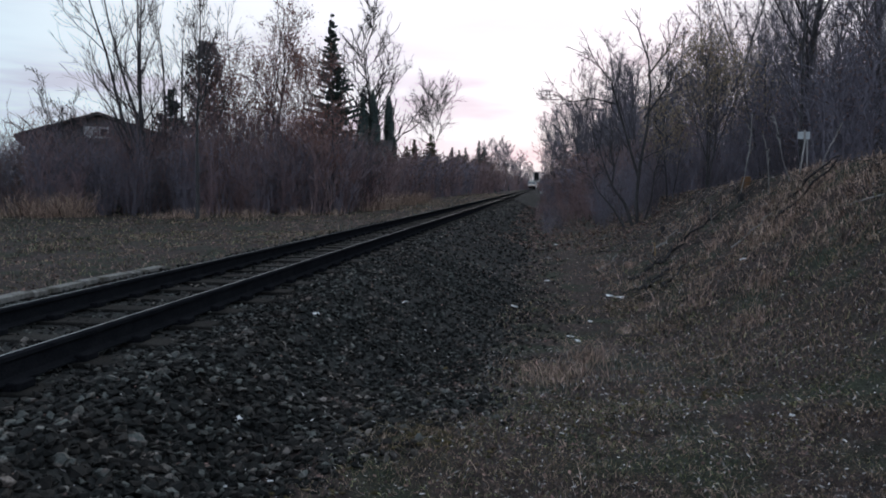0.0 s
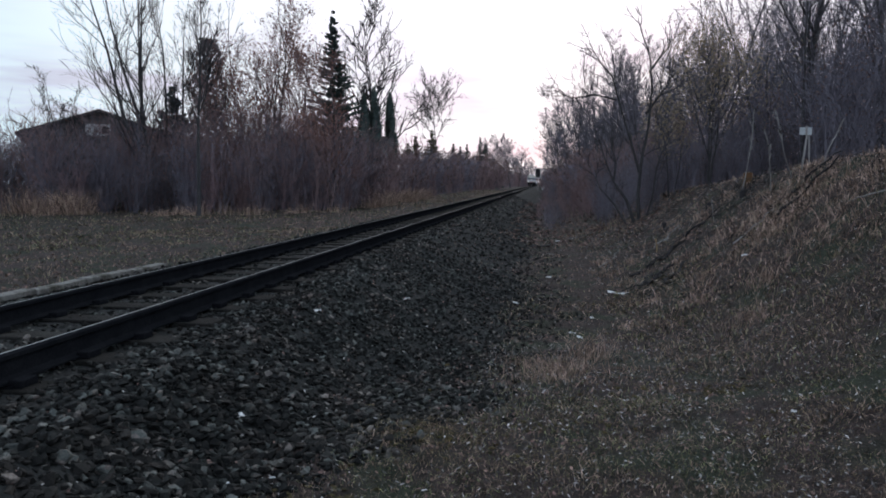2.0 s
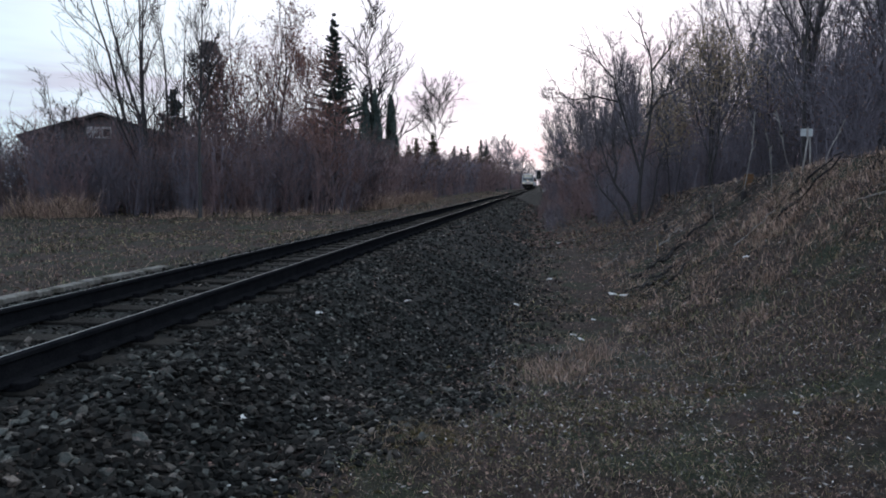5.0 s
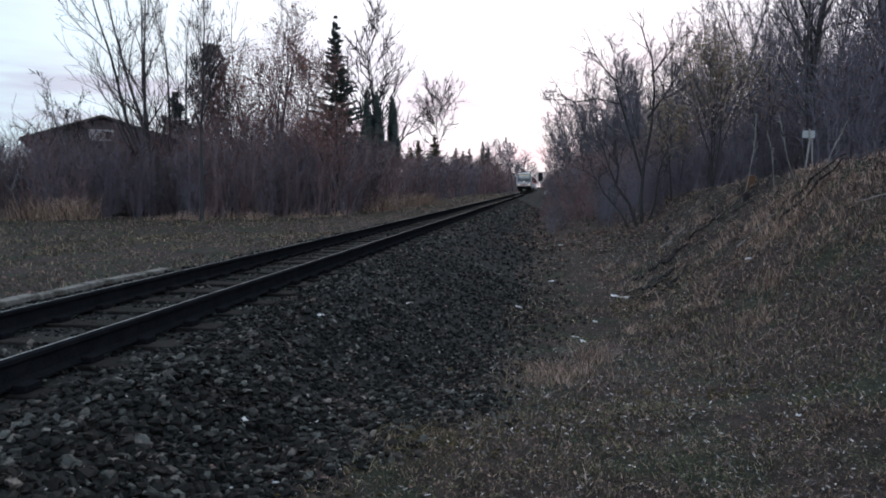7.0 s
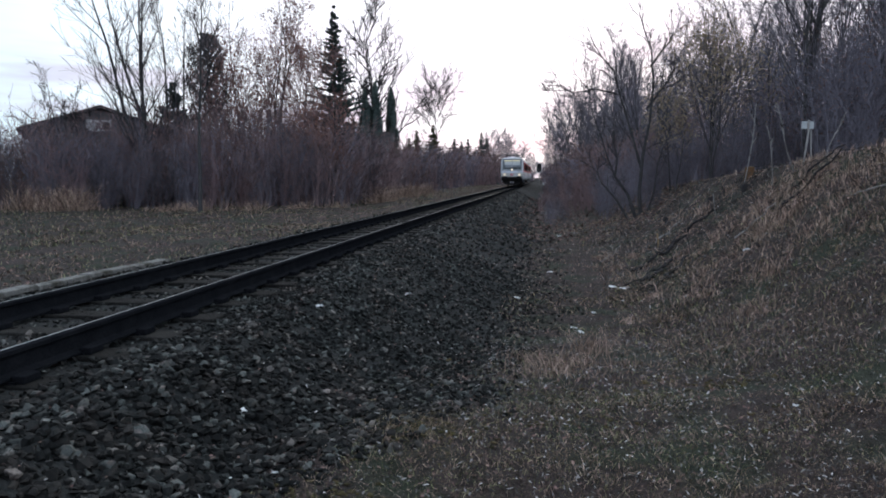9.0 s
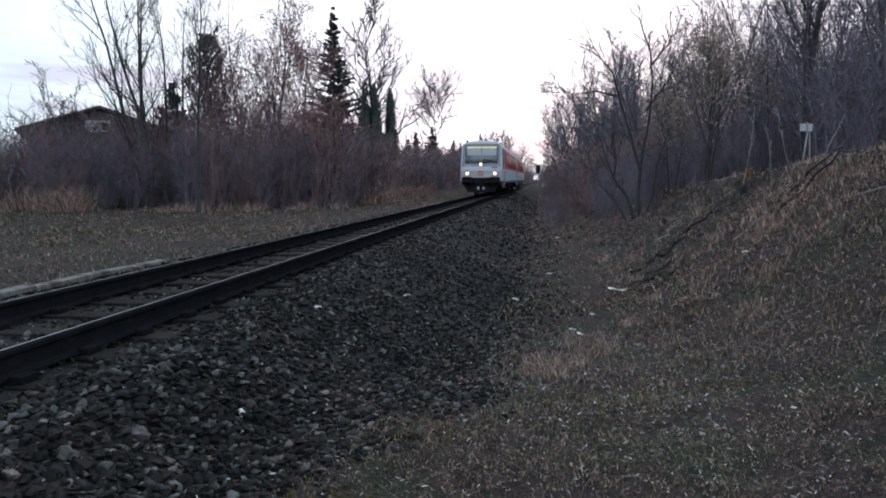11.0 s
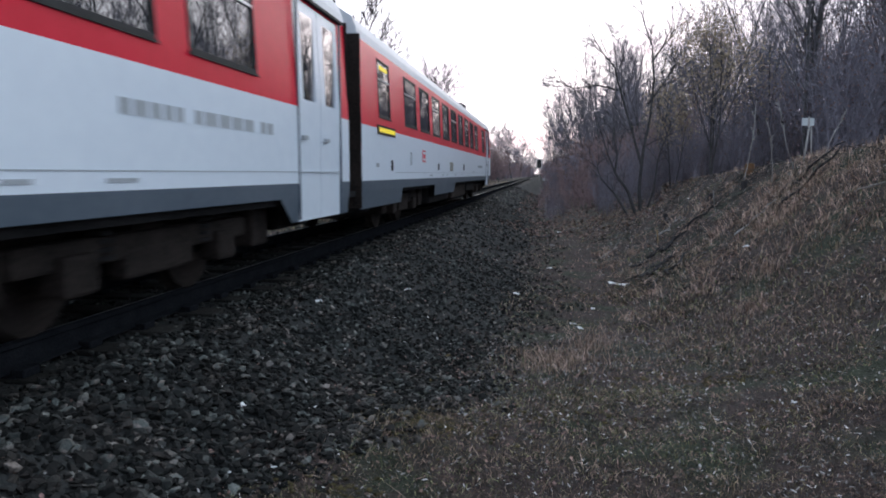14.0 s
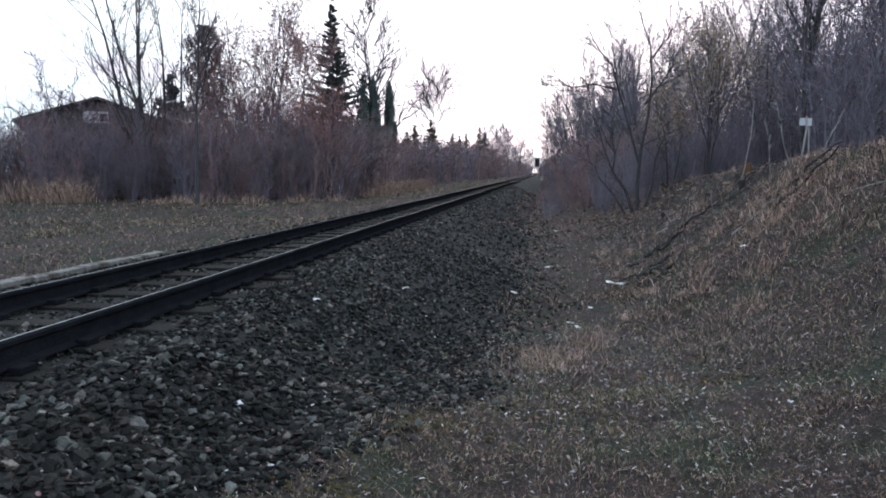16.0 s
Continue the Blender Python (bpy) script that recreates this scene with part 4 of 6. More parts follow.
def build_leaning_tree():
    """A gnarled tree at the ditch: crooked dark stems that fork and lean out, with sparse twigs."""
    x0, y0 = 3.2, 24.2
    z0 = ground_z(x0, y0)
    t = empty("leaning_tree", Matrix.Translation((x0, y0, z0)), label="gnarled dark bare tree leaning over the ditch", category="tree")
    rnd = random.Random(321)
    stems = (
        (0.085, ((0.0, 0.0), (-0.05, 0.9), (0.12, 2.0), (0.22, 3.2), (0.26, 4.4), (0.24, 5.5), (0.0, 6.2), (-0.22, 6.7))),
        (0.055, ((0.24, 5.0), (0.55, 5.5), (0.85, 5.75), (1.08, 6.15))),
        (0.05, ((0.2, 3.6), (0.62, 4.3), (0.95, 4.8))),
        (0.06, ((0.05, 1.6), (-0.35, 2.9), (-0.72, 4.1), (-0.98, 4.9), (-1.45, 5.4), (-1.75, 6.0))),
        (0.04, ((-0.72, 4.1), (-1.5, 4.3), (-2.3, 4.2), (-2.9, 4.5))),
        (0.08, ((-0.15, -0.1), (-0.45, 0.7), (-0.8, 1.3), (-1.15, 2.0), (-1.35, 2.8))),
        (0.06, ((-0.35, -0.1), (-0.8, 0.55), (-1.25, 1.1), (-1.45, 1.6))),
        (0.05, ((-0.8, 1.3), (-0.75, 1.9), (-0.95, 2.5), (-0.85, 3.2))),
        (0.05, ((0.2, -0.1), (0.45, 0.8), (0.5, 1.8), (0.8, 2.9))))
    trunk, crown = [], []
    for r, pts in stems:
        k = len(pts) - 1
        d = rnd.uniform(-0.5, 0.5)
        br = [(Vector((x + rnd.gauss(0, 0.03), d * i / k * 1.5, z)), lerp(r * 0.8, 0.012, i / k)) for i, (x, z) in enumerate(pts)]
        trunk.append(br)
        for i in range(11):
            p, w, rr = on(br, rnd.uniform(0.3, 1.0))
            b = limb(rnd, p, aside(rnd, w, rnd.uniform(0.4, 1.0)) + Vector((0, 0, 0.2)), rnd.uniform(0.35, 1.1), max(0.014, rr * 0.5), 0.009, 4, 0.13, 0.05)
            crown.append(b)
            for _ in range(3):
                q, v, _r = on(b, rnd.uniform(0.3, 1.0))
                crown.append(limb(rnd, q, aside(rnd, v, 0.7), rnd.uniform(0.15, 0.45), 0.010, 0.007, 2, 0.12, 0.03))
    V, F = tubes(trunk, lambda r: 7)
    obj("trunk", mesh("trunk", V, F, BARK_DARK, smooth=True), t)
    V, F = tubes(crown, lambda r: 4)
    obj("crown", mesh("crown", V, F, TWIG_DARK), t, label="sparse dark twigs")


def build_right(kinds, far_kinds):
    rnd = random.Random(47)
    bare = [tree_thing("woodland_tree", 300 + i, 12.0, "slender bare woodland tree on the embankment", twig=TWIG, stems=1 + (i == 1), clear=0.2, limbs=22, reach=0.30, rise=0.9, r=0.0058, group="woodland trees",
                       m=stand(*p), twigs=5) for i, p in enumerate(((8.3, 33.0), (6.6, 44.0), (10.5, 28.5), (12.5, 36.0)))]
    spots = []
    for _ in range(2500):
        y = rnd.uniform(19, 150)
        x = rnd.uniform(5.0 if y > 40 else 7.5, 30)
        x = x if y < 90 else rnd.uniform(3.2, 20)
        if any((x - a) ** 2 + (y - b) ** 2 < (1.55 + 0.012 * y) ** 2 for a, b in spots) or x > 0.42 * y + 4:
            continue
        spots.append((x, y))
    bare_far = [tree_thing("woodland_tree", 310 + i, 12.0, "distant slender bare woodland tree", twig=TWIG, stems=1 + (i == 1), clear=0.2, limbs=19, reach=0.31, rise=0.9, r=0.0060, group="woodland trees",
                           m=stand(*p), twigs=4, fine=3, thick=1.8) for i, p in enumerate(((9.3, 83.0), (6.6, 94.0), (7.5, 108.5)))]
    for x, y in spots[:136]:
        s = rnd.uniform(0.72, 1.0) * lerp(0.92, 1.45, step(24, 95, y)) * lerp(0.88, 1.04, step(0.2, 0.36, x / y))
        scaled(rnd.choice(bare if y < 62 else bare_far), stand(x, y, rnd.uniform(0, 360), lean=rnd.uniform(-3, 3)), s)
    for x, y, s in ((2.6, 122, 1.25), (3.6, 92, 1.25), (4.1, 61, 1.05), (4.9, 66, 1.1), (3.9, 80, 1.15), (3.2, 104, 1.25), (4.6, 50, 0.80), (6.1, 39, 0.78), (2.2, 150, 1.2), (1.6, 180, 1.1), (1.2, 220, 1.0), (1.8, 260, 1.1), (3.5, 210, 1.3), (0.6, 320, 1.0), (3, 300, 1.2)):
        scaled(rnd.choice(bare if y < 62 else bare_far), stand(x, y, rnd.uniform(0, 360)), s * 0.92)
    tree_thing("bare_tree", 320, 11.5, "big dark bare tree with a thick trunk", bark=BARK_DARK, clear=0.3, limbs=17, reach=0.34, r=0.014, m=stand(8.7, 24.6, 40), twigs=6)
    build_leaning_tree()
    tree_thing("olive_leaved_tree", 322, 4.6, "young tree with sparse olive yellow leaves", stems=3, clear=0.25, limbs=15, reach=0.62, leaf=LEAF_YELLOW, per=11, leaf_size=0.06, spread=0.3, m=stand(5.4, 23.8, 0), twig=TWIG)
    tree_thing("olive_leaved_tree", 323, 3.6, "young tree with sparse olive yellow leaves", stems=2, clear=0.3, limbs=11, reach=0.36, leaf=LEAF_YELLOW, per=7, leaf_size=0.07, spread=0.2, m=stand(4.6, 26.2, 0), twig=TWIG)
    # saplings on the cleared bank
    for i, (x, y, h, ln) in enumerate(((4.42, 16.4, 2.0, -0.06), (4.55, 14.6, 1.3, -0.12), (4.85, 14.4, 1.4, -0.35), (4.9, 13.2, 1.0, 0.1), (3.6, 15.2, 0.6, -0.2))):
        tree_thing("sapling", 330 + i, h, "thin bare sapling on the cleared bank", clear=0.5, limbs=5, reach=0.16, r=0.006, lean=ln, m=stand(x, y), twigs=2, fine=1, bark=POST_GREY, category="sapling")
    # undergrowth under the wood and along the ditch
    spots = []
    y = 22.5
    while y < 150:
        x = 2.7 - 1.0 * step(24, 80, y)
        for row in range(5 if y < 60 else 3):
            spots.append((x + row * 1.35 + rnd.uniform(-0.5, 0.5) + max(0, 26 - y) * 0.8, y + rnd.uniform(-0.7, 0.7), rnd.uniform(0.55, 0.95) * lerp(0.75, 1.25, step(22, 80, y)) * (0.75 + 0.08 * row)))
        y += 1.5 + 0.028 * (y - 22)
    while y < 330:
        for row in range(3):
            spots.append((1.0 - 1.8 * step(180, 330, y) + row * 2 + rnd.uniform(-0.5, 0.5), y, rnd.uniform(1.1, 1.6)))
        y += 6
    # small shrubs added on the open ditch floor in place of its shade
    for _ in range(70):
        y = rnd.uniform(30, 130)
        spots.append((rnd.uniform(-0.35, 1.8), y, rnd.uniform(0.16, 0.32)))
    for _ in range(80):
        x = rnd.uniform(7.2, 20)
        spots.append((x, rnd.uniform(max(17.5, x * 1.9), 32), rnd.uniform(0.6, 1.05)))
    for _ in range(55):
        y = rnd.uniform(36, 75)
        spots.append((rnd.uniform(7, 8 + 0.42 * y), y, rnd.uniform(0.9, 1.3)))
    # the closed mass of brush inside the wood
    for _ in range(165):
        y = 34 + 90 * rnd.random() ** 1.3
        spots.append((lerp(1.2 + 0.03 * y, 2 + 0.30 * y, rnd.random() ** 1.4), y, (0.052 * y + 0.9) / 4.2 * rnd.uniform(0.75, 1.08)))
    rest = []
    for x, y, s in spots:
        k = kinds[rnd.choice((0, 1, 2, 2, 1, 0))]
        m = stand(x, y, rnd.uniform(0, 360))
        if y > 36:
            rest.append((rnd.choice(far_kinds), m, s))
            continue
        c = scaled(k, m, s)
        c["label"] = "bare brown undergrowth shrub on the embankment"
        c["group"] = "undergrowth on the embankment"
    joined("far_undergrowth", rest, "far bare brown undergrowth along the ditch, low shrubs added to darken its floor")
    for i, k in enumerate(kinds + far_kinds):
        k.matrix_basis = stand(-13 - 2.0 * i, 38.5 + 0.7 * i, 50 * i)


# ---- small things on the bank and along the line ----
def tube_thing(name, branches, material, label, category):
    V, F = tubes(branches, lambda r: 8 if r > 0.02 else 5)
    return tagged(new(name, mesh(name, V, F, material, smooth=True)), label, category)


def build_sign():
    x, y = 4.9, 14.1
    s = empty("marker_sign", Matrix.Translation((0, 0, -0.13)) @ stand(x, y, 12), label="pale marker sign on a leaning wooden post with a brace", category="sign")
    bm = bmesh.new()
    disc(bm, pose(0.03, 0, 0.40, 0, 7, 0), 0.017, 0.015, 1.0, 8)
    part("post", bm, POST_GREY, s, smooth=True)
    bm = bmesh.new()
    disc(bm, pose(0.17, 0.05, 0.36, 0, -3, 0), 0.014, 0.012, 0.95, 8)
    part("brace", bm, POST_GREY, s, smooth=True)
    bm = boxed(-0.09, 0.15, -0.035, -0.02, 0.81, 0.95, 0.004)
    b = part("board", bm, SIGN_GREY, s, "weathered pale grey board")
    part("batten", boxed(0.02, 0.06, -0.042, -0.036, 0.78, 0.98), POST_GREY, b)


def build_stump():
    x, y = 4.85, 17.4
    s = empty("tree_stump", stand(x, y) @ Matrix.Scale(0.66, 4), label="freshly cut tree stump with orange-brown flanks", category="stump")
    rnd = random.Random(3)
    bm = bmesh.new()
    rings = []
    for z, r in ((-0.15, 0.22), (0.0, 0.18), (0.15, 0.16), (0.36, 0.15)):
        rings.append([bm.verts.new((r * math.cos(a) * (1 + 0.12 * math.sin(3 * a) + rnd.uniform(-0.04, 0.04)), r * math.sin(a) * (1 + 0.1 * math.cos(2 * a)), z)) for a in np.linspace(0, 6.283, 15)[:-1]])
    for a, b in zip(rings, rings[1:]):
        for i in range(14):
            bm.faces.new((a[i], a[(i + 1) % 14], b[(i + 1) % 14], b[i]))
    part("flank", bm, WOOD_ORANGE, s, smooth=True)
    bm = bmesh.new()
    bm.faces.new([bm.verts.new((0.15 * math.cos(a) * (1 + 0.12 * math.sin(3 * a)), 0.15 * math.sin(a) * (1 + 0.1 * math.cos(2 * a)), 0.362 + 0.03 * math.cos(a))) for a in np.linspace(0, 6.283, 15)[:-1]])
    bmesh.ops.recalc_face_normals(bm, faces=bm.faces[:])
    part("cut_face", bm, WOOD_CUT, s, "pale freshly sawn top")


def lying(rnd, x, y, turn, length, r, lift=0.03, rise=0.0):
    """A fallen stick that follows the slope."""
    pts = []
    k = 7
    for i in range(k):
        u = i / (k - 1) - 0.5
        px, py = x + u * length * math.cos(turn), y + u * length * math.sin(turn)
        pts.append((Vector((px + rnd.gauss(0, 0.012 + 0.025 * length), py + rnd.gauss(0, 0.012 + 0.02 * length), top_z(px, py) + lift + rise * (u + 0.5) + rnd.gauss(0, 0.008))), r * (1.15 - 0.7 * (u + 0.5))))
    return pts


def build_sticks():
    rnd = random.Random(9)
    for x, y, a, ln, r, rise, m, lab in (
            (3.75, 18.6, 0.25, 1.3, 0.022, 0.35, BARK, "pale fallen branch propped on the bank"),
            (4.75, 12.9, 0.3, 0.9, 0.025, 0.18, WOOD_ROT, "dark broken branch lying in dry grass"),
            (1.95, 13.3, 1.15, 0.9, 0.03, 0.05, WOOD_ROT, "dark fallen branch on the ditch slope"),
            (2.15, 14.6, 0.9, 1.0, 0.035, 0.05, WOOD_ROT, "dark fallen branch on the ditch slope"),
            (1.85, 11.9, 1.3, 0.7, 0.022, 0.03, WOOD_ROT, "dark fallen branch on the ditch slope"),
            (2.75, 15.3, 0.9, 1.1, 0.025, 0.08, WOOD_ROT, "dark fallen branch on the ditch slope"),
            (2.9, 16.8, 0.6, 0.8, 0.018, 0.1, POST_GREY, "pale thin stick lying on the bank"),
            (1.65, 17.2, 0.8, 0.8, 0.012, 0.2, POST_GREY, "pale thin stick lying on the bank"),
            (-0.05, 22.5, 0.5, 0.9, 0.04, 0.02, BARK_DARK, "dark branch lying in the ditch"),
            (0.42, 9.9, 1.75, 0.7, 0.006, 0.05, BARK, "thin pale twig lying in the ditch"),
            (2.35, 12.6, 1.0, 1.0, 0.04, 0.04, WOOD_ROT, "dark fallen branch on the ditch slope"),
            (2.5, 13.9, 0.95, 0.7, 0.05, 0.02, WOOD_ROT, "short dark log lying on the ditch slope"),
            (2.05, 13.0, 1.0, 0.55, 0.05, 0.02, WOOD_ROT, "short dark log lying on the ditch slope"),
            (2.7, 14.9, 0.8, 0.8, 0.045, 0.05, WOOD_ROT, "short dark log lying on the ditch slope"),
            (2.3, 13.5, 0.6, 0.5, 0.04, 0.02, WOOD_ROT, "short dark log lying on the ditch slope"),
            (4.3, 12.2, 0.25, 1.1, 0.03, 0.2, WOOD_ROT, "dark broken branch lying in dry grass"),
            (3.1, 14.4, 0.3, 0.7, 0.012, 0.1, BARK, "pale thin stick lying on the bank"),
            (1.5, 15.2, 0.5, 0.6, 0.012, 0.15, BARK, "pale thin stick lying on the bank"),
            (3.6, 12.4, 0.3, 0.7, 0.014, 0.08, POST_GREY, "pale thin stick lying on the bank"),
            (3.5, 15.9, 0.4, 0.9, 0.03, 0.08, WOOD_ROT, "dark broken branch lying in dry grass"),
            (4.2, 9.8, 2.0, 0.6, 0.010, 0.05, POST_GREY, "pale thin stick lying on the bank"),
            (-1.9, 4.9, 0.3, 0.28, 0.004, 0.02, BARK, "thin dry twig on the ballast"),
            (-1.2, 3.6, 2.2, 0.2, 0.003, 0.02, BARK, "thin dry twig on the ballast")):
        tube_thing("fallen_branch", [lying(rnd, x, y, a, ln, r, 0.02, rise)], m, lab, "branch")
    # upright cut ends and brushwood
    tube_thing("cut_stake", [[(Vector((2.55, 15.9, ground_z(2.55, 15.9) - 0.05)), 0.02), (Vector((2.5, 15.85, ground_z(2.55, 15.9) + 0.32)), 0.016)]], WOOD_CUT, "pale cut stem sticking out of the bank", "stake")
    for x, y in ((4.0, 17.6), (3.2, 19.0), (4.3, 15.8)):
        z = ground_z(x, y)
        tube_thing("small_stump", [[(Vector((x, y, z - 0.1)), 0.07), (Vector((x + 0.01, y, z + 0.17)), 0.06), (Vector((x + 0.01, y, z + 0.175)), 0.005)]], WOOD_ROT, "small dark cut stump on the bank", "stump")
    for name, share, stuff in (("brushwood", 170, BARK), ("dark_brushwood", 420, WOOD_ROT)):
        br = []
        for _ in range(share):
            x, y = rnd.uniform(1.5, 5.4), rnd.uniform(9.5, 22)
            if bump(x + 5, y, 0.6) < rnd.uniform(-0.5, 0.35):
                continue
            br.append(lying(rnd, x, y, rnd.uniform(0, 3.14), rnd.uniform(0.06, 0.32), rnd.uniform(0.004, 0.012), 0.02, rnd.uniform(0, 0.10)))
        for _ in range(36):
            x, y = rnd.gauss(4.4, 0.5), rnd.gauss(16.5, 0.9)
            br.append(lying(rnd, x, y, rnd.uniform(0, 3.1), rnd.uniform(0.2, 0.6), rnd.uniform(0.005, 0.014), 0.05, rnd.uniform(0, 0.18)))
        V, F = tubes(br, lambda r: 4)
        tagged(new(name, mesh(name, V, F, stuff)), "scattered pale and dark brushwood left on the cleared bank", "brushwood", kind="stuff")


def build_litter():
    rnd = random.Random(17)
    for x, y, w, d in ((1.34, 12.7, 0.36, 0.13), (-0.45, 11.3, 0.13, 0.09), (0.12, 15.0, 0.16, 0.10), (0.4, 9.4, 0.09, 0.05), (0.48, 9.0, 0.08, 0.06), (3.1, 11.1, 0.10, 0.07), (0.5, 24.4, 0.2, 0.12),
                       (1.66, 4.7, 0.03, 0.025), (-1.75, 8.6, 0.09, 0.07), (-2.2, 6.4, 0.06, 0.05), (-1.65, 3.28, 0.035, 0.016), (-1.44, 3.39, 0.03, 0.014), (-1.89, 3.95, 0.055, 0.04), (0.2, 19.5, 0.14, 0.1), (0.75, 10.6, 0.06, 0.05)):
        bm = bmesh.new()
        bmesh.ops.create_grid(bm, x_segments=5, y_segments=4, size=0.5)
        for v in bm.verts:
            v.co.x *= w * (1 + rnd.uniform(-0.25, 0.25))
            v.co.y *= d * (1 + rnd.uniform(-0.35, 0.35))
            v.co.z = rnd.uniform(0, 0.35) * d + 0.01
        r = bmesh.ops.extrude_face_region(bm, geom=bm.faces[:])
        for v in r["geom"]:
            if isinstance(v, bmesh.types.BMVert):
                v.co.z += 0.004
        me = bpy.data.meshes.new("paper_scrap")
        bm.to_mesh(me)
        bm.free()
        me.materials.append(PAPER)
        ob = new("paper_scrap", me)
        ob.matrix_basis = pose(x, y, top_z(x, y) + 0.01, rnd.uniform(-12, 12), rnd.uniform(-12, 12), rnd.uniform(0, 180))
        tagged(ob, "crumpled white scrap of plastic or paper litter", "litter", "scraps of litter")


def house(name, m, w, d, eaves, ridge, label, walls=HOUSE_WALL, chimney=True):
    """A small house: walls with plinth, pitched roof with overhang, windows with frames, chimney. Ridge along local x."""
    h = empty(name, m, label=label, category="house")
    bm = bmesh.new()
    lo = -0.6
    V = [bm.verts.new(p) for p in ((0, 0, lo), (w, 0, lo), (w, d, lo), (0, d, lo), (0, 0, eaves), (w, 0, eaves), (w, d, eaves), (0, d, eaves), (0, d / 2, ridge), (w, d / 2, ridge))]
    for f in ((0, 1, 5, 4), (2, 3, 7, 6), (1, 2, 6, 9, 5), (3, 0, 4, 8, 7)):
        bm.faces.new([V[i] for i in f])
    part("wall", bm, walls, h)
    sl = (ridge - eaves) / (d / 2)
    for k, (y0, y1) in enumerate(((-0.5, d / 2), (d / 2, d + 0.5))):
        bm = bmesh.new()
        z0, z1 = (eaves - 0.5 * sl, ridge) if k == 0 else (ridge, eaves - 0.5 * sl)
        a = [bm.verts.new(p) for p in ((-0.5, y0, z0 + 0.02), (w + 0.5, y0, z0 + 0.02), (w + 0.5, y1, z1 + 0.02), (-0.5, y1, z1 + 0.02))]
        b = [bm.verts.new(v.co + Vector((0, 0, 0.18))) for v in a]
        bm.faces.new(a[::-1])
        bm.faces.new(b)
        for i in range(4):
            bm.faces.new((a[i], a[(i + 1) % 4], b[(i + 1) % 4], b[i]))
        part("roof", bm, ROOF_TILE, h, "dark tiled roof slope")
    if chimney:
        part("chimney", boxed(w * 0.6, w * 0.6 + 0.6, d / 2 - 0.3, d / 2 + 0.3, ridge - 0.5, ridge + 0.75, 0.02), ROOF_TILE, h)
    for i in range(3):
        x = w * (i + 0.5) / 3
        win = part("window", boxed(x - 0.6, x + 0.6, -0.03, 0.05, 0.9, 2.1, 0.01), FRAME_WHITE, h, "white framed window")
        part("pane", boxed(x - 0.52, x - 0.03, -0.036, -0.031, 0.98, 2.02), PANE_DARK, win)
        part("pane", boxed(x + 0.03, x + 0.52, -0.036, -0.031, 0.98, 2.02), PANE_DARK, win)
    y = d / 2
    win = part("gable_board", boxed(w - 0.05, w + 0.03, y - 0.75, y + 0.55, eaves - 0.05, eaves + 0.62, 0.01), PAPER, h, "pale rendered gable panel")
    part("pane", boxed(w + 0.031, w + 0.036, y + 0.1, y + 0.45, eaves + 0.08, eaves + 0.5), PANE_DARK, win)
    return h


def build_signal():
    s = empty("railway_signal", stand(-1.4, 150), label="light signal on a mast beside the track", category="signal")
    bm = bmesh.new()
    disc(bm, pose(0, 0, 1.9), 0.09, 0.08, 4.0, 10)
    part("mast", bm, POST_GREY, s, smooth=True)
    part("screen", boxed(-0.62, 0.62, -0.05, 0.02, 3.1, 5.2, 0.12), SIGNAL_BLACK, s, "black signal screen with pale edge")
    bm = bmesh.new()
    for x0, x1, z0, z1 in ((-0.68, -0.46, 3.1, 5.2), (0.46, 0.68, 3.1, 5.2), (-0.64, 0.64, 5.05, 5.26), (-0.64, 0.64, 3.04, 3.22)):
        box(bm, x0, x1, -0.07, -0.055, z0, z1)
    part("screen_border", bm, FRAME_WHITE, s)
    for x, z in ((-0.25, 4.7), (0.25, 4.7), (0.0, 4.1), (0.0, 3.6)):
        bm = bmesh.new()
        disc(bm, pose(x, -0.09, z, 90), 0.14, 0.14, 0.16, 12)
        part("lamp_hood", bm, SIGNAL_BLACK, s)
    part("base", boxed(-0.35, 0.35, -0.3, 0.3, -0.3, 0.35, 0.03), CONCRETE, s)


def build_hut():
    h = empty("trackside_hut", stand(1.2, 196), label="small pale blue-grey trackside hut on a white base", category="hut")
    part("body", boxed(-1.5, 1.1, 0, 2.4, 0.5, 2.9, 0.04), HUT, h)
    part("base", boxed(-1.9, 1.4, -0.3, 2.6, -0.4, 0.85, 0.05), HOUSE_WALL, h, "white base")
    part("roof", boxed(-1.7, 1.3, -0.2, 2.6, 2.9, 3.05, 0.03), POST_GREY, h)
    part("door", boxed(-0.6, 0.3, -0.03, -0.004, 0.9, 2.7, 0.01), POST_GREY, h)


# ---- the railcar: local x across, y from its nose backwards, z above the rail ----
HALF, LENGTH = 1.27, 46.8
PROFILE = [(1.245, 0.50), (1.265, 0.75), (1.27, 0.90), (1.27, 1.69), (1.263, 1.87), (1.228, 2.74), (1.222, 2.86), (1.205, 2.99), (1.15, 3.13), (0.97, 3.26), (0.0, 3.37)]


def half_at(z):
    for (x0, z0), (x1, z1) in zip(PROFILE, PROFILE[1:]):
        if z <= z1:
            return lerp(x0, x1, max(0, (z - z0) / (z1 - z0)))
    return 0.0


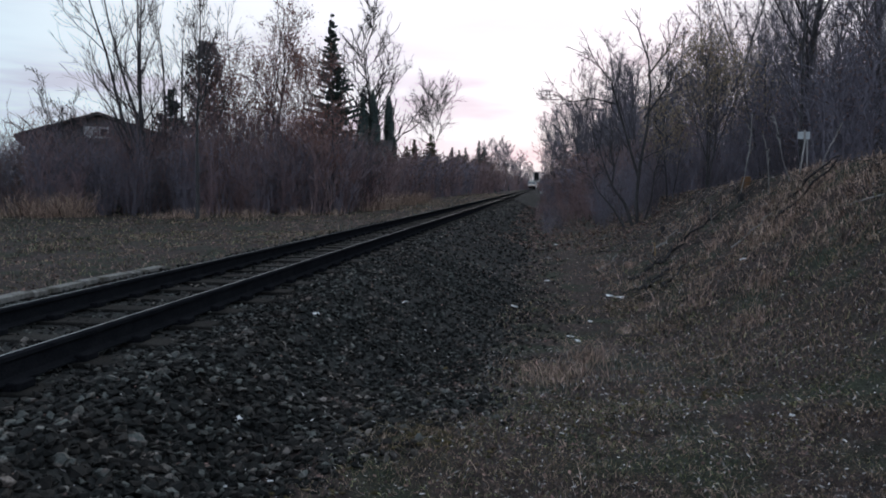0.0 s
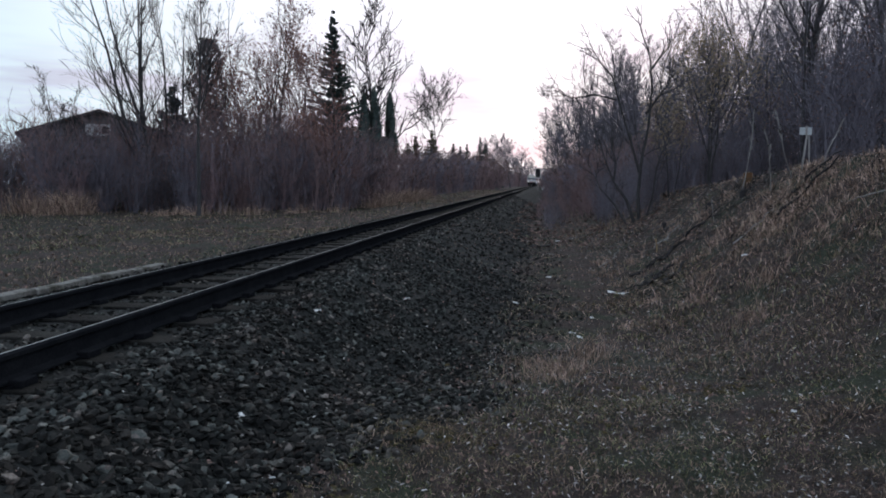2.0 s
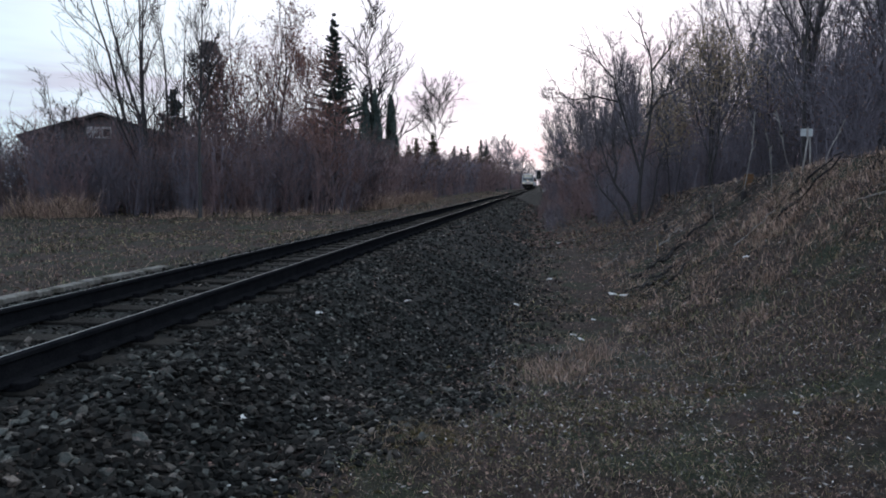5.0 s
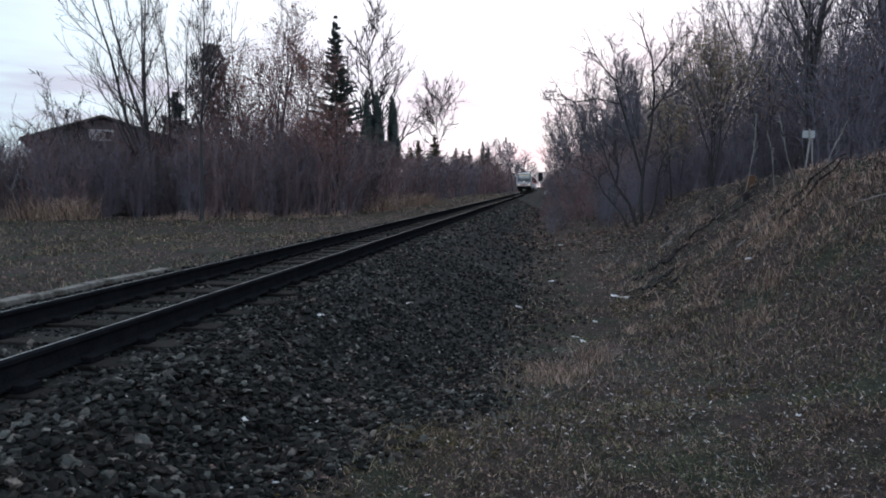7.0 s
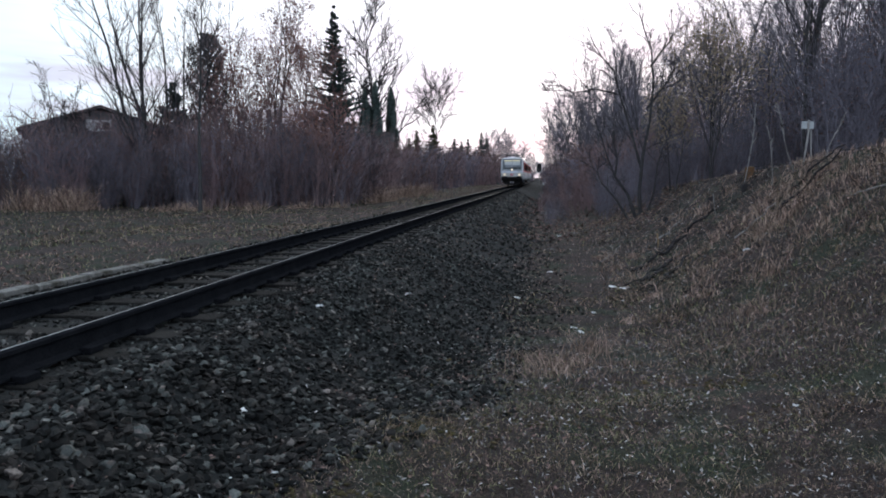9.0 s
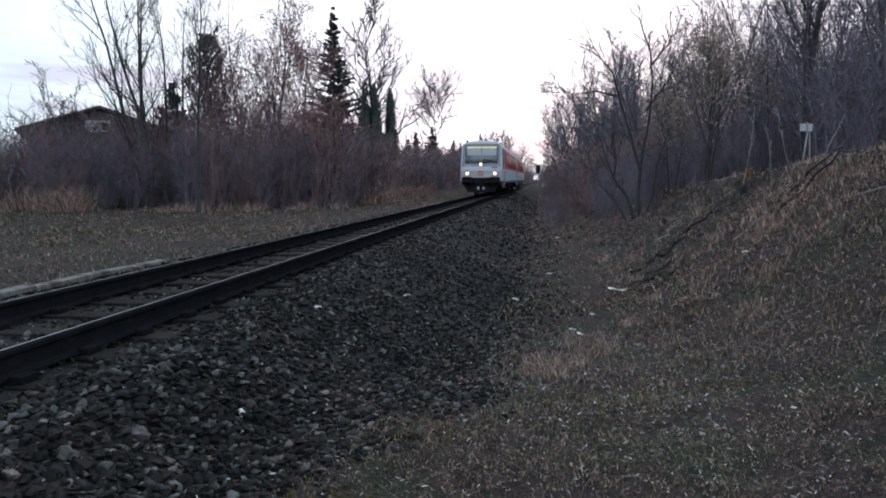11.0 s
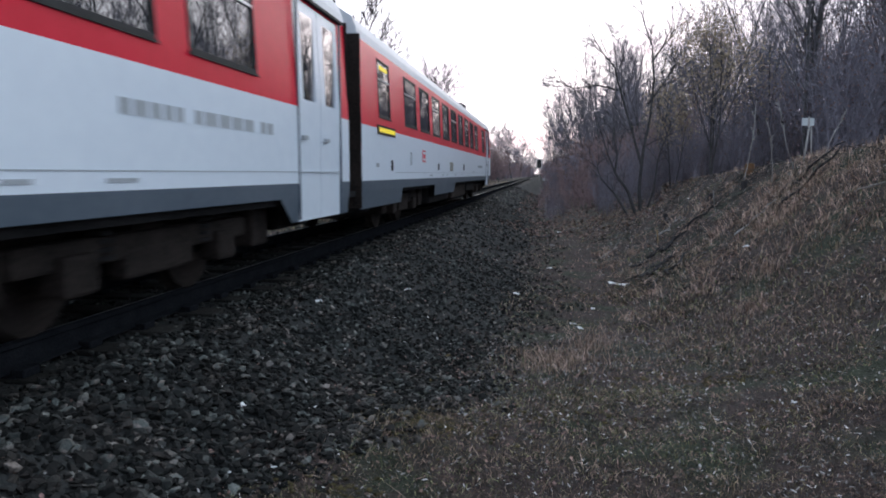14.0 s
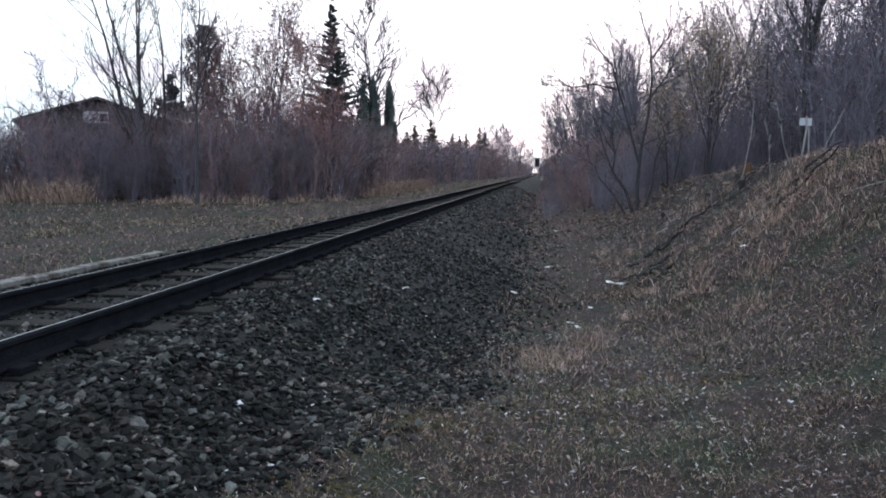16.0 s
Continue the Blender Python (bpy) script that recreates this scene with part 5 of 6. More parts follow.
def nose_y(z):
    for (z0, y0), (z1, y1) in (((0.5, 0.46), (0.9, 0.42)), ((0.9, 0.42), (1.52, 0.40)), ((1.52, 0.40), (1.77, 0.43)), ((1.77, 0.43), (2.86, 0.72)), ((2.86, 0.72), (2.99, 0.75)), ((2.99, 0.75), (3.13, 0.79)), ((3.13, 0.79), (3.26, 0.86)), ((3.26, 0.86), (3.37, 1.10))):
        if z <= z1:
            return lerp(y0, y1, (z - z0) / (z1 - z0))
    return 1.10


def nose_mesh():
    levels = [0.90, 1.11, 1.52, 1.69, 1.77, 2.0, 2.45, 2.86, 2.99, 3.13, 3.20, 3.26, 3.32, 3.37]
    V, F, S = [], [], []
    for z in levels:
        w, y = half_at(z) / HALF, nose_y(z)
        row = [(0.0, y), (0.6 * w, y + 0.006), (1.09 * w, y + 0.03), (1.19 * w, y + 0.06), (1.245 * w, y + 0.11), (1.268 * w, y + 0.17), (1.27 * w, y + 0.24), (1.27 * w, 1.10)]
        row = [(x, min(yy, 1.10), z) for x, yy in row]
        V += [(-x, yy, zz) for x, yy, zz in row[:0:-1]] + row
    k = 15
    for j in range(len(levels) - 1):
        zc = (levels[j] + levels[j + 1]) / 2
        for i in range(k - 1):
            c = abs(i - 6.5)
            F.append((j * k + i, j * k + i + 1, (j + 1) * k + i + 1, (j + 1) * k + i))
            if zc > 2.86:
                s = 3 if zc > 3.14 or c > 2.6 else 2
            elif zc > 1.77:
                s = 2 if c < 2.6 else 1 if c < 5.9 else 4
            elif zc > 1.52:
                s = 4 if (c > 5.9 and zc > 1.69) else 1
            else:
                s = 0 if c < 4.5 else 1
            S.append(s)
    return mesh("cab_nose", V, F, [FRONT_GREY, WHITE_PAINT, SCREEN_GREY, ROOF_PAINT, RED_PAINT], S, smooth=False)


def front_patch(x0, x1, z0, z1, off=0.008, thick=0.014, nx=3, nz=4):
    """A thin panel that follows the raked front."""
    bm = bmesh.new()
    pt = lambda x, z, o: (x, nose_y(z) + 0.028 * (abs(x) / 1.04) ** 2 - o, z)
    grid = [[[bm.verts.new(pt(lerp(x0, x1, i / nx), lerp(z0, z1, j / nz), o)) for i in range(nx + 1)] for j in range(nz + 1)] for o in (off, off - thick)]
    a, b = grid
    for j in range(nz):
        for i in range(nx):
            bm.faces.new((a[j][i], a[j][i + 1], a[j + 1][i + 1], a[j + 1][i]))
    rim = [(0, i) for i in range(nx + 1)] + [(j, nx) for j in range(1, nz + 1)] + [(nz, i) for i in range(nx - 1, -1, -1)] + [(j, 0) for j in range(nz - 1, 0, -1)]
    for (j, i), (q, p) in zip(rim, rim[1:] + rim[:1]):
        bm.faces.new((b[j][i], b[q][p], a[q][p], a[j][i]))
    return bm


def cab(train, m, rear):
    nose = obj("cab_nose", nose_mesh(), train, m, "white and grey cab front with raked windscreen")
    part("windscreen", front_patch(-0.97, 0.97, 1.99, 3.04), SCREEN, nose, "wide raked windscreen", smooth=True)
    part("screen_rubber", front_patch(-1.0, 1.0, 1.955, 3.07, 0.004, 0.01), RUBBER, nose)
    part("destination_box", front_patch(-0.88, 0.90, 2.86, 2.97, 0.013, 0.01), DEST, nose, "glowing warm yellow destination box")
    for a, b in ((-0.88, -0.03), (0.03, 0.90)):
        part("sun_blind", front_patch(a, b, 2.44, 2.83, 0.013, 0.01), BLIND, nose, "pale roller sun blind")
    part("centre_post", front_patch(-0.022, 0.022, 1.99, 3.04, 0.02, 0.02), SCREEN_GREY, nose)
    bm = bmesh.new()
    disc(bm, pose(-0.02, nose_y(1.91) - 0.02, 1.90, 90), 0.115, 0.105, 0.05, 20)
    rim = part("top_lamp", bm, SCREEN_GREY, nose, "round headlamp under the windscreen", True)
    if not rear:
        bm = bmesh.new()
        disc(bm, pose(-0.02, nose_y(1.91) - 0.05, 1.90, 90), 0.088, 0.085, 0.02, 20)
        part("lamp_lens", bm, LAMP, rim)
    for x in (-0.84, 0.84):
        bm = bmesh.new()
        disc(bm, pose(x, 0.38, 1.35, 90), 0.14, 0.125, 0.06, 20)
        bez = part("headlamp", bm, FRONT_GREY, nose, "round lit headlamp in a grey bezel", True)
        bm = bmesh.new()
        disc(bm, pose(x, 0.345, 1.35, 90), 0.10, 0.095, 0.03, 20)
        part("lamp_lens", bm, LAMP if not rear else PANE_DARK, bez)
        part("lamp_hood", boxed(x - 0.05, x + 0.05, 0.34, 0.41, 1.53, 1.58, 0.01), SCREEN_GREY, bez)
    for x in (0.73, 0.92):
        bm = bmesh.new()
        disc(bm, pose(x, nose_y(1.75) - 0.0, 1.75, 90), 0.075, 0.075, 0.07, 16)
        part("horn", bm, SCREEN_GREY, nose, "round grey horn grille", True)
    logo = part("emblem", front_patch(-0.17, 0.13, 1.26, 1.47, 0.012, 0.012), RED_PAINT, nose, "red framed square emblem")
    part("emblem_mark", front_patch(-0.11, -0.03, 1.31, 1.42, 0.016, 0.006), WHITE_PAINT, logo)
    part("emblem_mark", front_patch(0.0, 0.08, 1.31, 1.42, 0.016, 0.006), WHITE_PAINT, logo)
    part("number_plate", front_patch(0.18, 0.68, 1.14, 1.33, 0.014, 0.014), PAPER, nose, "blank white plate")
    part("sill_panel", front_patch(-0.93, -0.60, 1.80, 1.88, 0.01, 0.01), FRONT_GREY, nose)
    for pts, r in (([(-0.92, 1.97), (0.95, 2.03)], 0.012), ([(0.72, 1.99), (0.55, 2.12), (0.12, 2.17)], 0.016), ([(0.50, 2.15), (0.18, 2.19)], 0.024), ([(-0.78, 1.97), (-0.84, 2.15), (-0.86, 2.62)], 0.014)):
        V, F = tubes([[(Vector((x, nose_y(z) - 0.045, z)), r) for x, z in pts]], lambda q: 6)
        obj("wiper", mesh("wiper", V, F, RUBBER), nose)
    # buffer beam, buffers, coupling, plough
    part("buffer_beam", boxed(-1.18, 1.14, 0.37, 0.95, 0.74, 1.10, 0.05), UNDER, nose, "sooty black buffer beam")
    for x in (-0.82, 0.82):
        bm = bmesh.new()
        disc(bm, pose(x, 0.23, 0.98, 90), 0.10, 0.12, 0.34, 14)
        box(bm, x - 0.28, x + 0.28, 0.02, 0.08, 0.79, 1.15, 0.05)
        part("buffer", bm, UNDER, nose, "black rectangular buffer plate")
    bm = bmesh.new()
    box(bm, -0.14, 0.16, 0.12, 0.5, 0.62, 0.86, 0.03)
    box(bm, -0.06, 0.08, 0.06, 0.2, 0.40, 0.72, 0.03)
    part("coupling", bm, UNDER, nose)
    for x in (-0.16, 0.14):
        part("brake_hose", boxed(x - 0.05, x + 0.09, 0.23, 0.3, 0.38, 0.56, 0.02), FRAME_WHITE, nose, "pale hose bracket")
    for x in (-0.3, 0.36):
        bm = bmesh.new()
        disc(bm, pose(x, 0.34, 0.82, 90), 0.035, 0.03, 0.08, 10)
        part("hose_tap", bm, WOOD_ORANGE, nose)
    bm = bmesh.new()
    P = [(-1.16, 0.80, 0.72), (-0.82, 0.38, 0.24), (0.0, 0.26, 0.20), (0.82, 0.38, 0.24), (1.16, 0.80, 0.72), (1.1, 0.62, 0.74), (0.0, 0.46, 0.74), (-1.1, 0.62, 0.74)]
    v = [bm.verts.new(p) for p in P]
    bm.faces.new((v[0], v[1], v[7]))
    bm.faces.new((v[1], v[2], v[6], v[7]))
    bm.faces.new((v[2], v[3], v[5], v[6]))
    bm.faces.new((v[3], v[4], v[5]))
    g = bmesh.ops.extrude_face_region(bm, geom=bm.faces[:])
    for q in g["geom"]:
        if isinstance(q, bmesh.types.BMVert):
            q.co.y += 0.04
    part("snow_plough", bm, UNDER, nose, "dark angled snow plough")
    # side skirts below the cab
    for sx in (-1, 1):
        bm = bmesh.new()
        a = [bm.verts.new(p) for p in ((sx * 1.10, 0.45, 0.90), (sx * 1.22, 0.52, 0.90), (sx * 1.262, 0.66, 0.90), (sx * 1.27, 2.02, 0.90), (sx * 1.25, 2.02, 0.50), (sx * 1.24, 1.75, 0.52), (sx * 1.2, 0.80, 0.73), (sx * 1.12, 0.56, 0.74), (sx * 1.08, 0.5, 0.74))]
        bm.faces.new(a)
        g = bmesh.ops.extrude_face_region(bm, geom=bm.faces[:])
        for q in g["geom"]:
            if isinstance(q, bmesh.types.BMVert):
                q.co.x -= sx * 0.03
        part("cab_skirt", bm, SKIRT_GREY, nose, "blue-grey skirt below the cab")
    return nose


def car_side(sx, s0, s1, holes, deep):
    """One side of a car as panels round its openings. deep: stretches where the grey skirt reaches down."""
    zs = [0.75, 0.90, 1.69, 1.87, 2.74, 2.80, 2.86]
    ss = sorted({s0, s1, *(round(v, 3) for h in holes for v in h[:2])})
    zs = sorted({*zs, *(h[2] for h in holes), *(h[3] for h in holes)})
    V, F, S, index = [], [], [], {}

    def vert(s, z):
        if (s, z) not in index:
            index[(s, z)] = len(V)
            V.append((sx * half_at(z), s, z))
        return index[(s, z)]

    for a, b in zip(ss, ss[1:]):
        for c, d in zip(zs, zs[1:]):
            ms, mz = (a + b) / 2, (c + d) / 2
            if any(h[0] < ms < h[1] and h[2] < mz < h[3] for h in holes):
                continue
            q = (vert(a, c), vert(b, c), vert(b, d), vert(a, d))
            F.append(q if sx > 0 else q[::-1])
            S.append(0 if mz < 0.9 else 1 if mz < 1.69 else 2)
    for a, b, ra, rb in deep:
        k = len(V)
        V += [(sx * 1.264, a, 0.75), (sx * 1.264, b, 0.75), (sx * 1.245, b - rb, 0.50), (sx * 1.245, a + ra, 0.50)]
        F.append((k, k + 3, k + 2, k + 1) if sx > 0 else (k, k + 1, k + 2, k + 3))
        S.append(0)
    me = mesh("side_wall", V, F, [SKIRT_GREY, WHITE_PAINT, RED_PAINT], S)
    return me


def framed_window(body, sx, a, b, z0, z1, hopper, name="window", label="dark tinted window in a thin pale frame"):
    def plate(bm, s0, s1, c0, c1, out0, out1):
        fx = lambda z: sx * half_at(z)
        P = [(fx(z) + sx * o, s, z) for o in (out0, out1) for s, z in ((s0, c0), (s1, c0), (s1, c1), (s0, c1))]
        v = [bm.verts.new(p) for p in P]
        for f in ((0, 1, 2, 3), (7, 6, 5, 4), (0, 4, 5, 1), (1, 5, 6, 2), (2, 6, 7, 3), (3, 7, 4, 0)):
            bm.faces.new([v[i] for i in f])
        return bm

    bm = bmesh.new()
    t = 0.035
    plate(bm, a, a + t, z0, z1, -0.02, 0.006)
    plate(bm, b - t, b, z0, z1, -0.02, 0.006)
    plate(bm, a + t, b - t, z1 - t, z1, -0.02, 0.006)
    plate(bm, a + t, b - t, z0, z0 + t, -0.02, 0.004)
    bmesh.ops.recalc_face_normals(bm, faces=bm.faces[:])
    w = part(name, bm, RUBBER, body, label)
    pane = lambda c0, c1, o: part("pane", plate(bmesh.new(), a + t, b - t, c0, c1, -0.016 + o, -0.010 + o), GLASS, w)
    if hopper:
        zb = z0 + (z1 - z0) * 0.66
        pane(z0 + t, zb - 0.012, 0)
        pane(zb + 0.012, z1 - t, 0.004)
        part("glazing_bar", plate(bmesh.new(), a + t, b - t, zb - 0.012, zb + 0.012, -0.016, 0.008), ALU, w)
    else:
        pane(z0 + t, z1 - t, 0)
    part("sill", plate(bmesh.new(), a - 0.01, b + 0.01, z0 - 0.02, z0, -0.01, 0.014), RUBBER, w, "black rubber sill")
    return w


def side_plate(name, body, sx, s0, s1, z0, z1, material, label="", out=0.006):
    bm = bmesh.new()
    x = sx * half_at((z0 + z1) / 2)
    box(bm, min(x - sx * 0.01, x + sx * out), max(x - sx * 0.01, x + sx * out), s0, s1, z0, z1)
    return part(name, bm, material, body, label)


def bogie(train, s):
    b = empty("bogie")
    b.parent = train
    b.matrix_basis = pose(0, s, 0)
    bm = bmesh.new()
    for x in (-0.92, 0.92):
        box(bm, x - 0.07, x + 0.07, -1.45, 1.45, 0.42, 0.60, 0.03)
        box(bm, x - 0.08, x + 0.08, -0.45, 0.45, 0.28, 0.50, 0.03)
    box(bm, -0.92, 0.92, -0.22, 0.22, 0.42, 0.66, 0.03)
    part("bogie_frame", bm, UNDER_RUST, b, "brown dusty bogie frame")
    part("brake_gear", boxed(-0.5, 0.5, -1.7, 1.7, 0.22, 0.56, 0.04), UNDER, b, "sooty brake rigging between the wheels")
    for y in (-1.72, 1.72):
        part("sand_box", boxed(0.62, 1.02, y - 0.18, y + 0.18, 0.30, 0.66, 0.03), UNDER_RUST, b, "dusty sand box at the bogie's end")
    for y in (-0.95, 0.95):
        bm = bmesh.new()
        disc(bm, pose(0, y, 0.38, 0, 90, 0), 0.07, 0.07, 1.9, 10)
        ax = part("axle", bm, UNDER, b, smooth=True)
        for x in (-0.62, 0.62):
            bm = bmesh.new()
            disc(bm, pose(x, y, 0.38, 0, 90, 0), 0.38, 0.38, 0.11, 28)
            disc(bm, pose(x * 0.92, y, 0.38, 0, 90, 0), 0.41, 0.41, 0.03, 28)
            disc(bm, pose(x * 1.1, y, 0.38, 0, 90, 0), 0.13, 0.1, 0.07, 16)
            part("wheel", bm, UNDER_RUST, ax, "steel wheel with worn tread")
        for x in (-0.95, 0.95):
            part("axle_box", boxed(x - 0.1, x + 0.1, y - 0.16, y + 0.16, 0.26, 0.52, 0.03), UNDER_RUST, b)
            bm = bmesh.new()
            for i in range(5):
                disc(bm, pose(x, y * 0.68, 0.46 + 0.055 * i), 0.085, 0.085, 0.03, 12)
            part("coil_spring", bm, UNDER, b)
    return b


def roof_mesh(s0, s1):
    arc = [(x, z) for x, z in PROFILE if z >= 2.86]
    arc = [(-x, z) for x, z in arc[:-1]] + [(-0.45, 3.335)] + [(0.0, 3.37)] + [(0.45, 3.335)] + arc[:-1][::-1]
    n = len(arc)
    ss = spaced([(s0, 1.9), (s1, 1)])
    V = [(x, s, z) for s in ss for x, z in arc]
    F = [(j * n + i, j * n + i + 1, (j + 1) * n + i + 1, (j + 1) * n + i) for j in range(len(ss) - 1) for i in range(n - 1)]
    F += [tuple(range(n))[::-1], tuple(range((len(ss) - 1) * n, len(ss) * n))]
    return mesh("roof", V, F, ROOF_PAINT, smooth=False)


def build_train():
    t = empty("diesel_railcar", label="red and white two-car diesel railcar with lit headlamps on the track", category="train")
    cab(t, Matrix.Identity(4), False)
    cab(t, pose(0, LENGTH, 0, 0, 0, 180), True)
    zl, zh = 1.87, 2.74
    cars = []
    front = [(1.16, 1.80, zl, zh, "cab"), (3.67, 4.83, zl, zh, True)] + [(6.48 + 1.58 * k, 7.64 + 1.58 * k, zl, zh, k % 2 == 0) for k in range(9)]
    back = [(LENGTH - b, LENGTH - a, zl, zh, h) for a, b, _, _, h in front[:2]] + [(26.74 + 1.553 * k, 27.90 + 1.553 * k, zl, zh, k % 2 == 0) for k in range(9)] + [(24.76, 25.57, zl, zh, True)]
    for s0, s1, wins, doors, deep in (
            (1.10, 23.10, front, [(2.02, 3.05, 1), (21.26, 22.73, 2)], [(3.05, 3.5, 0, 0.3), (20.75, 21.26, 0.35, 0), (22.73, 23.10, 0, 0)]),
            (23.72, LENGTH - 1.10, back, [(LENGTH - 3.05, LENGTH - 2.02, 1)], [(23.72, 26.5, 0, 0.1), (30.1, 33.9, 0.05, 0.4), (LENGTH - 3.5, LENGTH - 3.05, 0.3, 0)])):
        for sx in (1, -1):
            holes = [w[:4] for w in wins] + [(a, b, 0.75, 2.80) for a, b, _ in doors]
            w = obj("side_wall", car_side(sx, s0, s1, holes, deep), t, label="red window band over white panels and grey skirt")
            cars.append(w)
            for a, b, z0, z1, h in wins:
                framed_window(w, sx, a, b, z0, z1, h is True)
            for a, b, leaves in doors:
                for i in range(leaves):
                    c, d = lerp(a, b, i / leaves), lerp(a, b, (i + 1) / leaves)
                    bm = bmesh.new()
                    wa, wb = c + (d - c) * 0.26, d - (d - c) * 0.22
                    for p0, p1, q0, q1 in ((c, d, 0.50, 1.78), (c, wa, 1.78, 2.68), (wb, d, 1.78, 2.68), (c, d, 2.68, 2.80)):
                        v = [bm.verts.new((sx * (half_at(z) + o), y, z)) for o in (-0.03, 0.004) for y, z in ((p0 + 0.012, q0), (p1 - 0.012, q0), (p1 - 0.012, q1), (p0 + 0.012, q1))]
                        for f in ((0, 1, 2, 3), (7, 6, 5, 4), (0, 4, 5, 1), (1, 5, 6, 2), (2, 6, 7, 3), (3, 7, 4, 0)):
                            bm.faces.new([v[k] for k in f])
                    bmesh.ops.recalc_face_normals(bm, faces=bm.faces[:])
                    door = part("door", bm, WHITE_PAINT, w, "white folding entrance door with a narrow window")
                    x = half_at(2.2)
                    bm = boxed(*sorted((sx * (x - 0.035), sx * (x - 0.012))), wa, wb, 1.78, 2.68)
                    part("door_pane", bm, GLASS, door)
                    side_plate("door_handle", door, sx, c + 0.1, c + 0.22, 1.36, 1.40, LETTER_GREY, out=0.03)
                for e in (a, b):
                    side_plate("door_seal", w, sx, e - 0.014, e + 0.014, 0.52, 2.80, SKIRT_GREY, out=0.010)
                x = sx * half_at(2.84)
                part("rain_gutter", boxed(*sorted((x - sx * 0.02, x + sx * 0.05)), a - 0.35, b + 0.15, 2.83, 2.86), RUBBER, w)
            side_plate("seam", w, sx, s0 + 2.1, s1 - 0.5, 1.015, 1.023, LETTER_GREY, out=0.003)
        # body floor and the underside gear
        part("floor_pan", boxed(-1.18, 1.18, s0 - 0.5, s1, 0.68, 0.76), UNDER, t, "sooty floor pan")
        obj("roof", roof_mesh(s0, s1), t, label="smooth pale roof")
    for s in (23.08, 23.72):
        for a, b in ((-1.26, -0.6), (0.6, 1.26)):
            part("end_wall", boxed(a, b, s - 0.015, s + 0.015, 0.52, 2.9), UNDER_RUST, t)
    bm = bmesh.new()
    for i in range(9):
        y = 23.12 + 0.07 * i
        r = 1.06 if i % 2 else 0.98
        box(bm, -r, r, y, y + 0.06, 0.62, 2.98 if i % 2 else 2.92, 0.02)
    part("gangway_bellows", bm, RUBBER, t, "black folded gangway bellows")
    part("coupling_cover", boxed(-0.5, 0.5, 23.1, 23.7, 0.3, 0.6, 0.05), UNDER, t)
    for s in (4.05, 19.1, 27.8, LENGTH - 4.05):
        bogie(t, s)
    for a, b, z, w, m in ((6.2, 8.9, 0.34, 1.1, UNDER), (9.2, 11.2, 0.42, 1.12, UNDER), (11.5, 14.3, 0.30, 1.1, UNDER), (14.6, 16.9, 0.40, 1.08, UNDER_RUST), (20.25, 21.2, 0.32, 0.8, UNDER), (22.0, 23.0, 0.34, 0.7, UNDER), (24.0, 26.2, 0.34, 0.8, UNDER), (28.95, 30.2, 0.34, 0.95, UNDER_RUST), (30.3, 33.5, 0.30, 1.1, UNDER), (34.2, 37.6, 0.28, 1.1, UNDER_RUST), (37.9, 40.2, 0.40, 1.1, UNDER)):
        part("equipment_case", boxed(-w, w, a, b, z, 0.70, 0.05), m, t, "sooty underfloor equipment case")
    for s in (40.6, 41.3, 5.9, 17.2):
        bm = bmesh.new()
        disc(bm, pose(0.9, s, 0.52, 0, 0, 0), 0.14, 0.14, 0.3, 14)
        part("air_tank", bm, UNDER_RUST, t)
    near1, near2 = cars[0], cars[2]
    for body, s in ((near1, 4.14), (near2, 28.46)):
        fr = side_plate("emblem", body, 1, s, s + 0.36, 1.24, 1.48, RED_PAINT, "red framed square emblem")
        side_plate("emblem_field", fr, 1, s + 0.035, s + 0.325, 1.27, 1.45, WHITE_PAINT, out=0.009)
        side_plate("emblem_mark", fr, 1, s + 0.07, s + 0.16, 1.31, 1.41, RED_PAINT, out=0.012)
        side_plate("emblem_mark", fr, 1, s + 0.20, s + 0.29, 1.31, 1.41, RED_PAINT, out=0.012)
    slot = side_plate("filler_louvre", near1, 1, 5.92, 6.18, 1.12, 1.80, FRONT_GREY, "tall grey louvred panel")
    for i in range(9):
        side_plate("slat", slot, 1, 5.96, 6.14, 1.16 + 0.068 * i, 1.19 + 0.068 * i, SCREEN_GREY, out=0.012)
    disp = side_plate("destination_display", near2, 1, 24.62, 25.83, 1.60, 1.74, RUBBER, "side display with yellow lettering", out=0.016)
    rnd = random.Random(4)
    y = 24.70
    while y < 25.72:
        w = rnd.uniform(0.05, 0.16)
        side_plate("display_bar", disp, 1, y, y + w, 1.635, 1.705, DISPLAY_YELLOW, out=0.02)
        y += w + 0.025
    side_plate("window_display", near2, 1, 24.95, 25.45, 2.60, 2.66, DISPLAY_YELLOW, "small lit yellow display behind glass", out=0.002)
    for s, w, z0, z1, m in ((24.55, 0.16, 1.10, 1.16, LETTER_GREY), (25.55, 0.13, 1.05, 1.22, RUBBER), (27.2, 0.1, 1.16, 1.40, LETTER_GREY), (30.55, 0.17, 1.08, 1.24, RUBBER), (32.6, 0.62, 1.06, 1.30, HATCH_BEIGE), (35.6, 0.24, 1.10, 1.28, RUBBER), (38.6, 0.08, 1.05, 1.1, LETTER_GREY),
                            (29.4, 0.3, 0.95, 0.975, LETTER_GREY), (31.2, 0.25, 0.95, 0.975, LETTER_GREY), (32.0, 0.2, 0.95, 0.975, LETTER_GREY), (33.6, 0.25, 0.95, 0.975, LETTER_GREY), (35.0, 0.3, 0.95, 0.975, LETTER_GREY)):
        side_plate("hatch", near2, 1, s, s + w, z0, z1, m, "small side hatch")
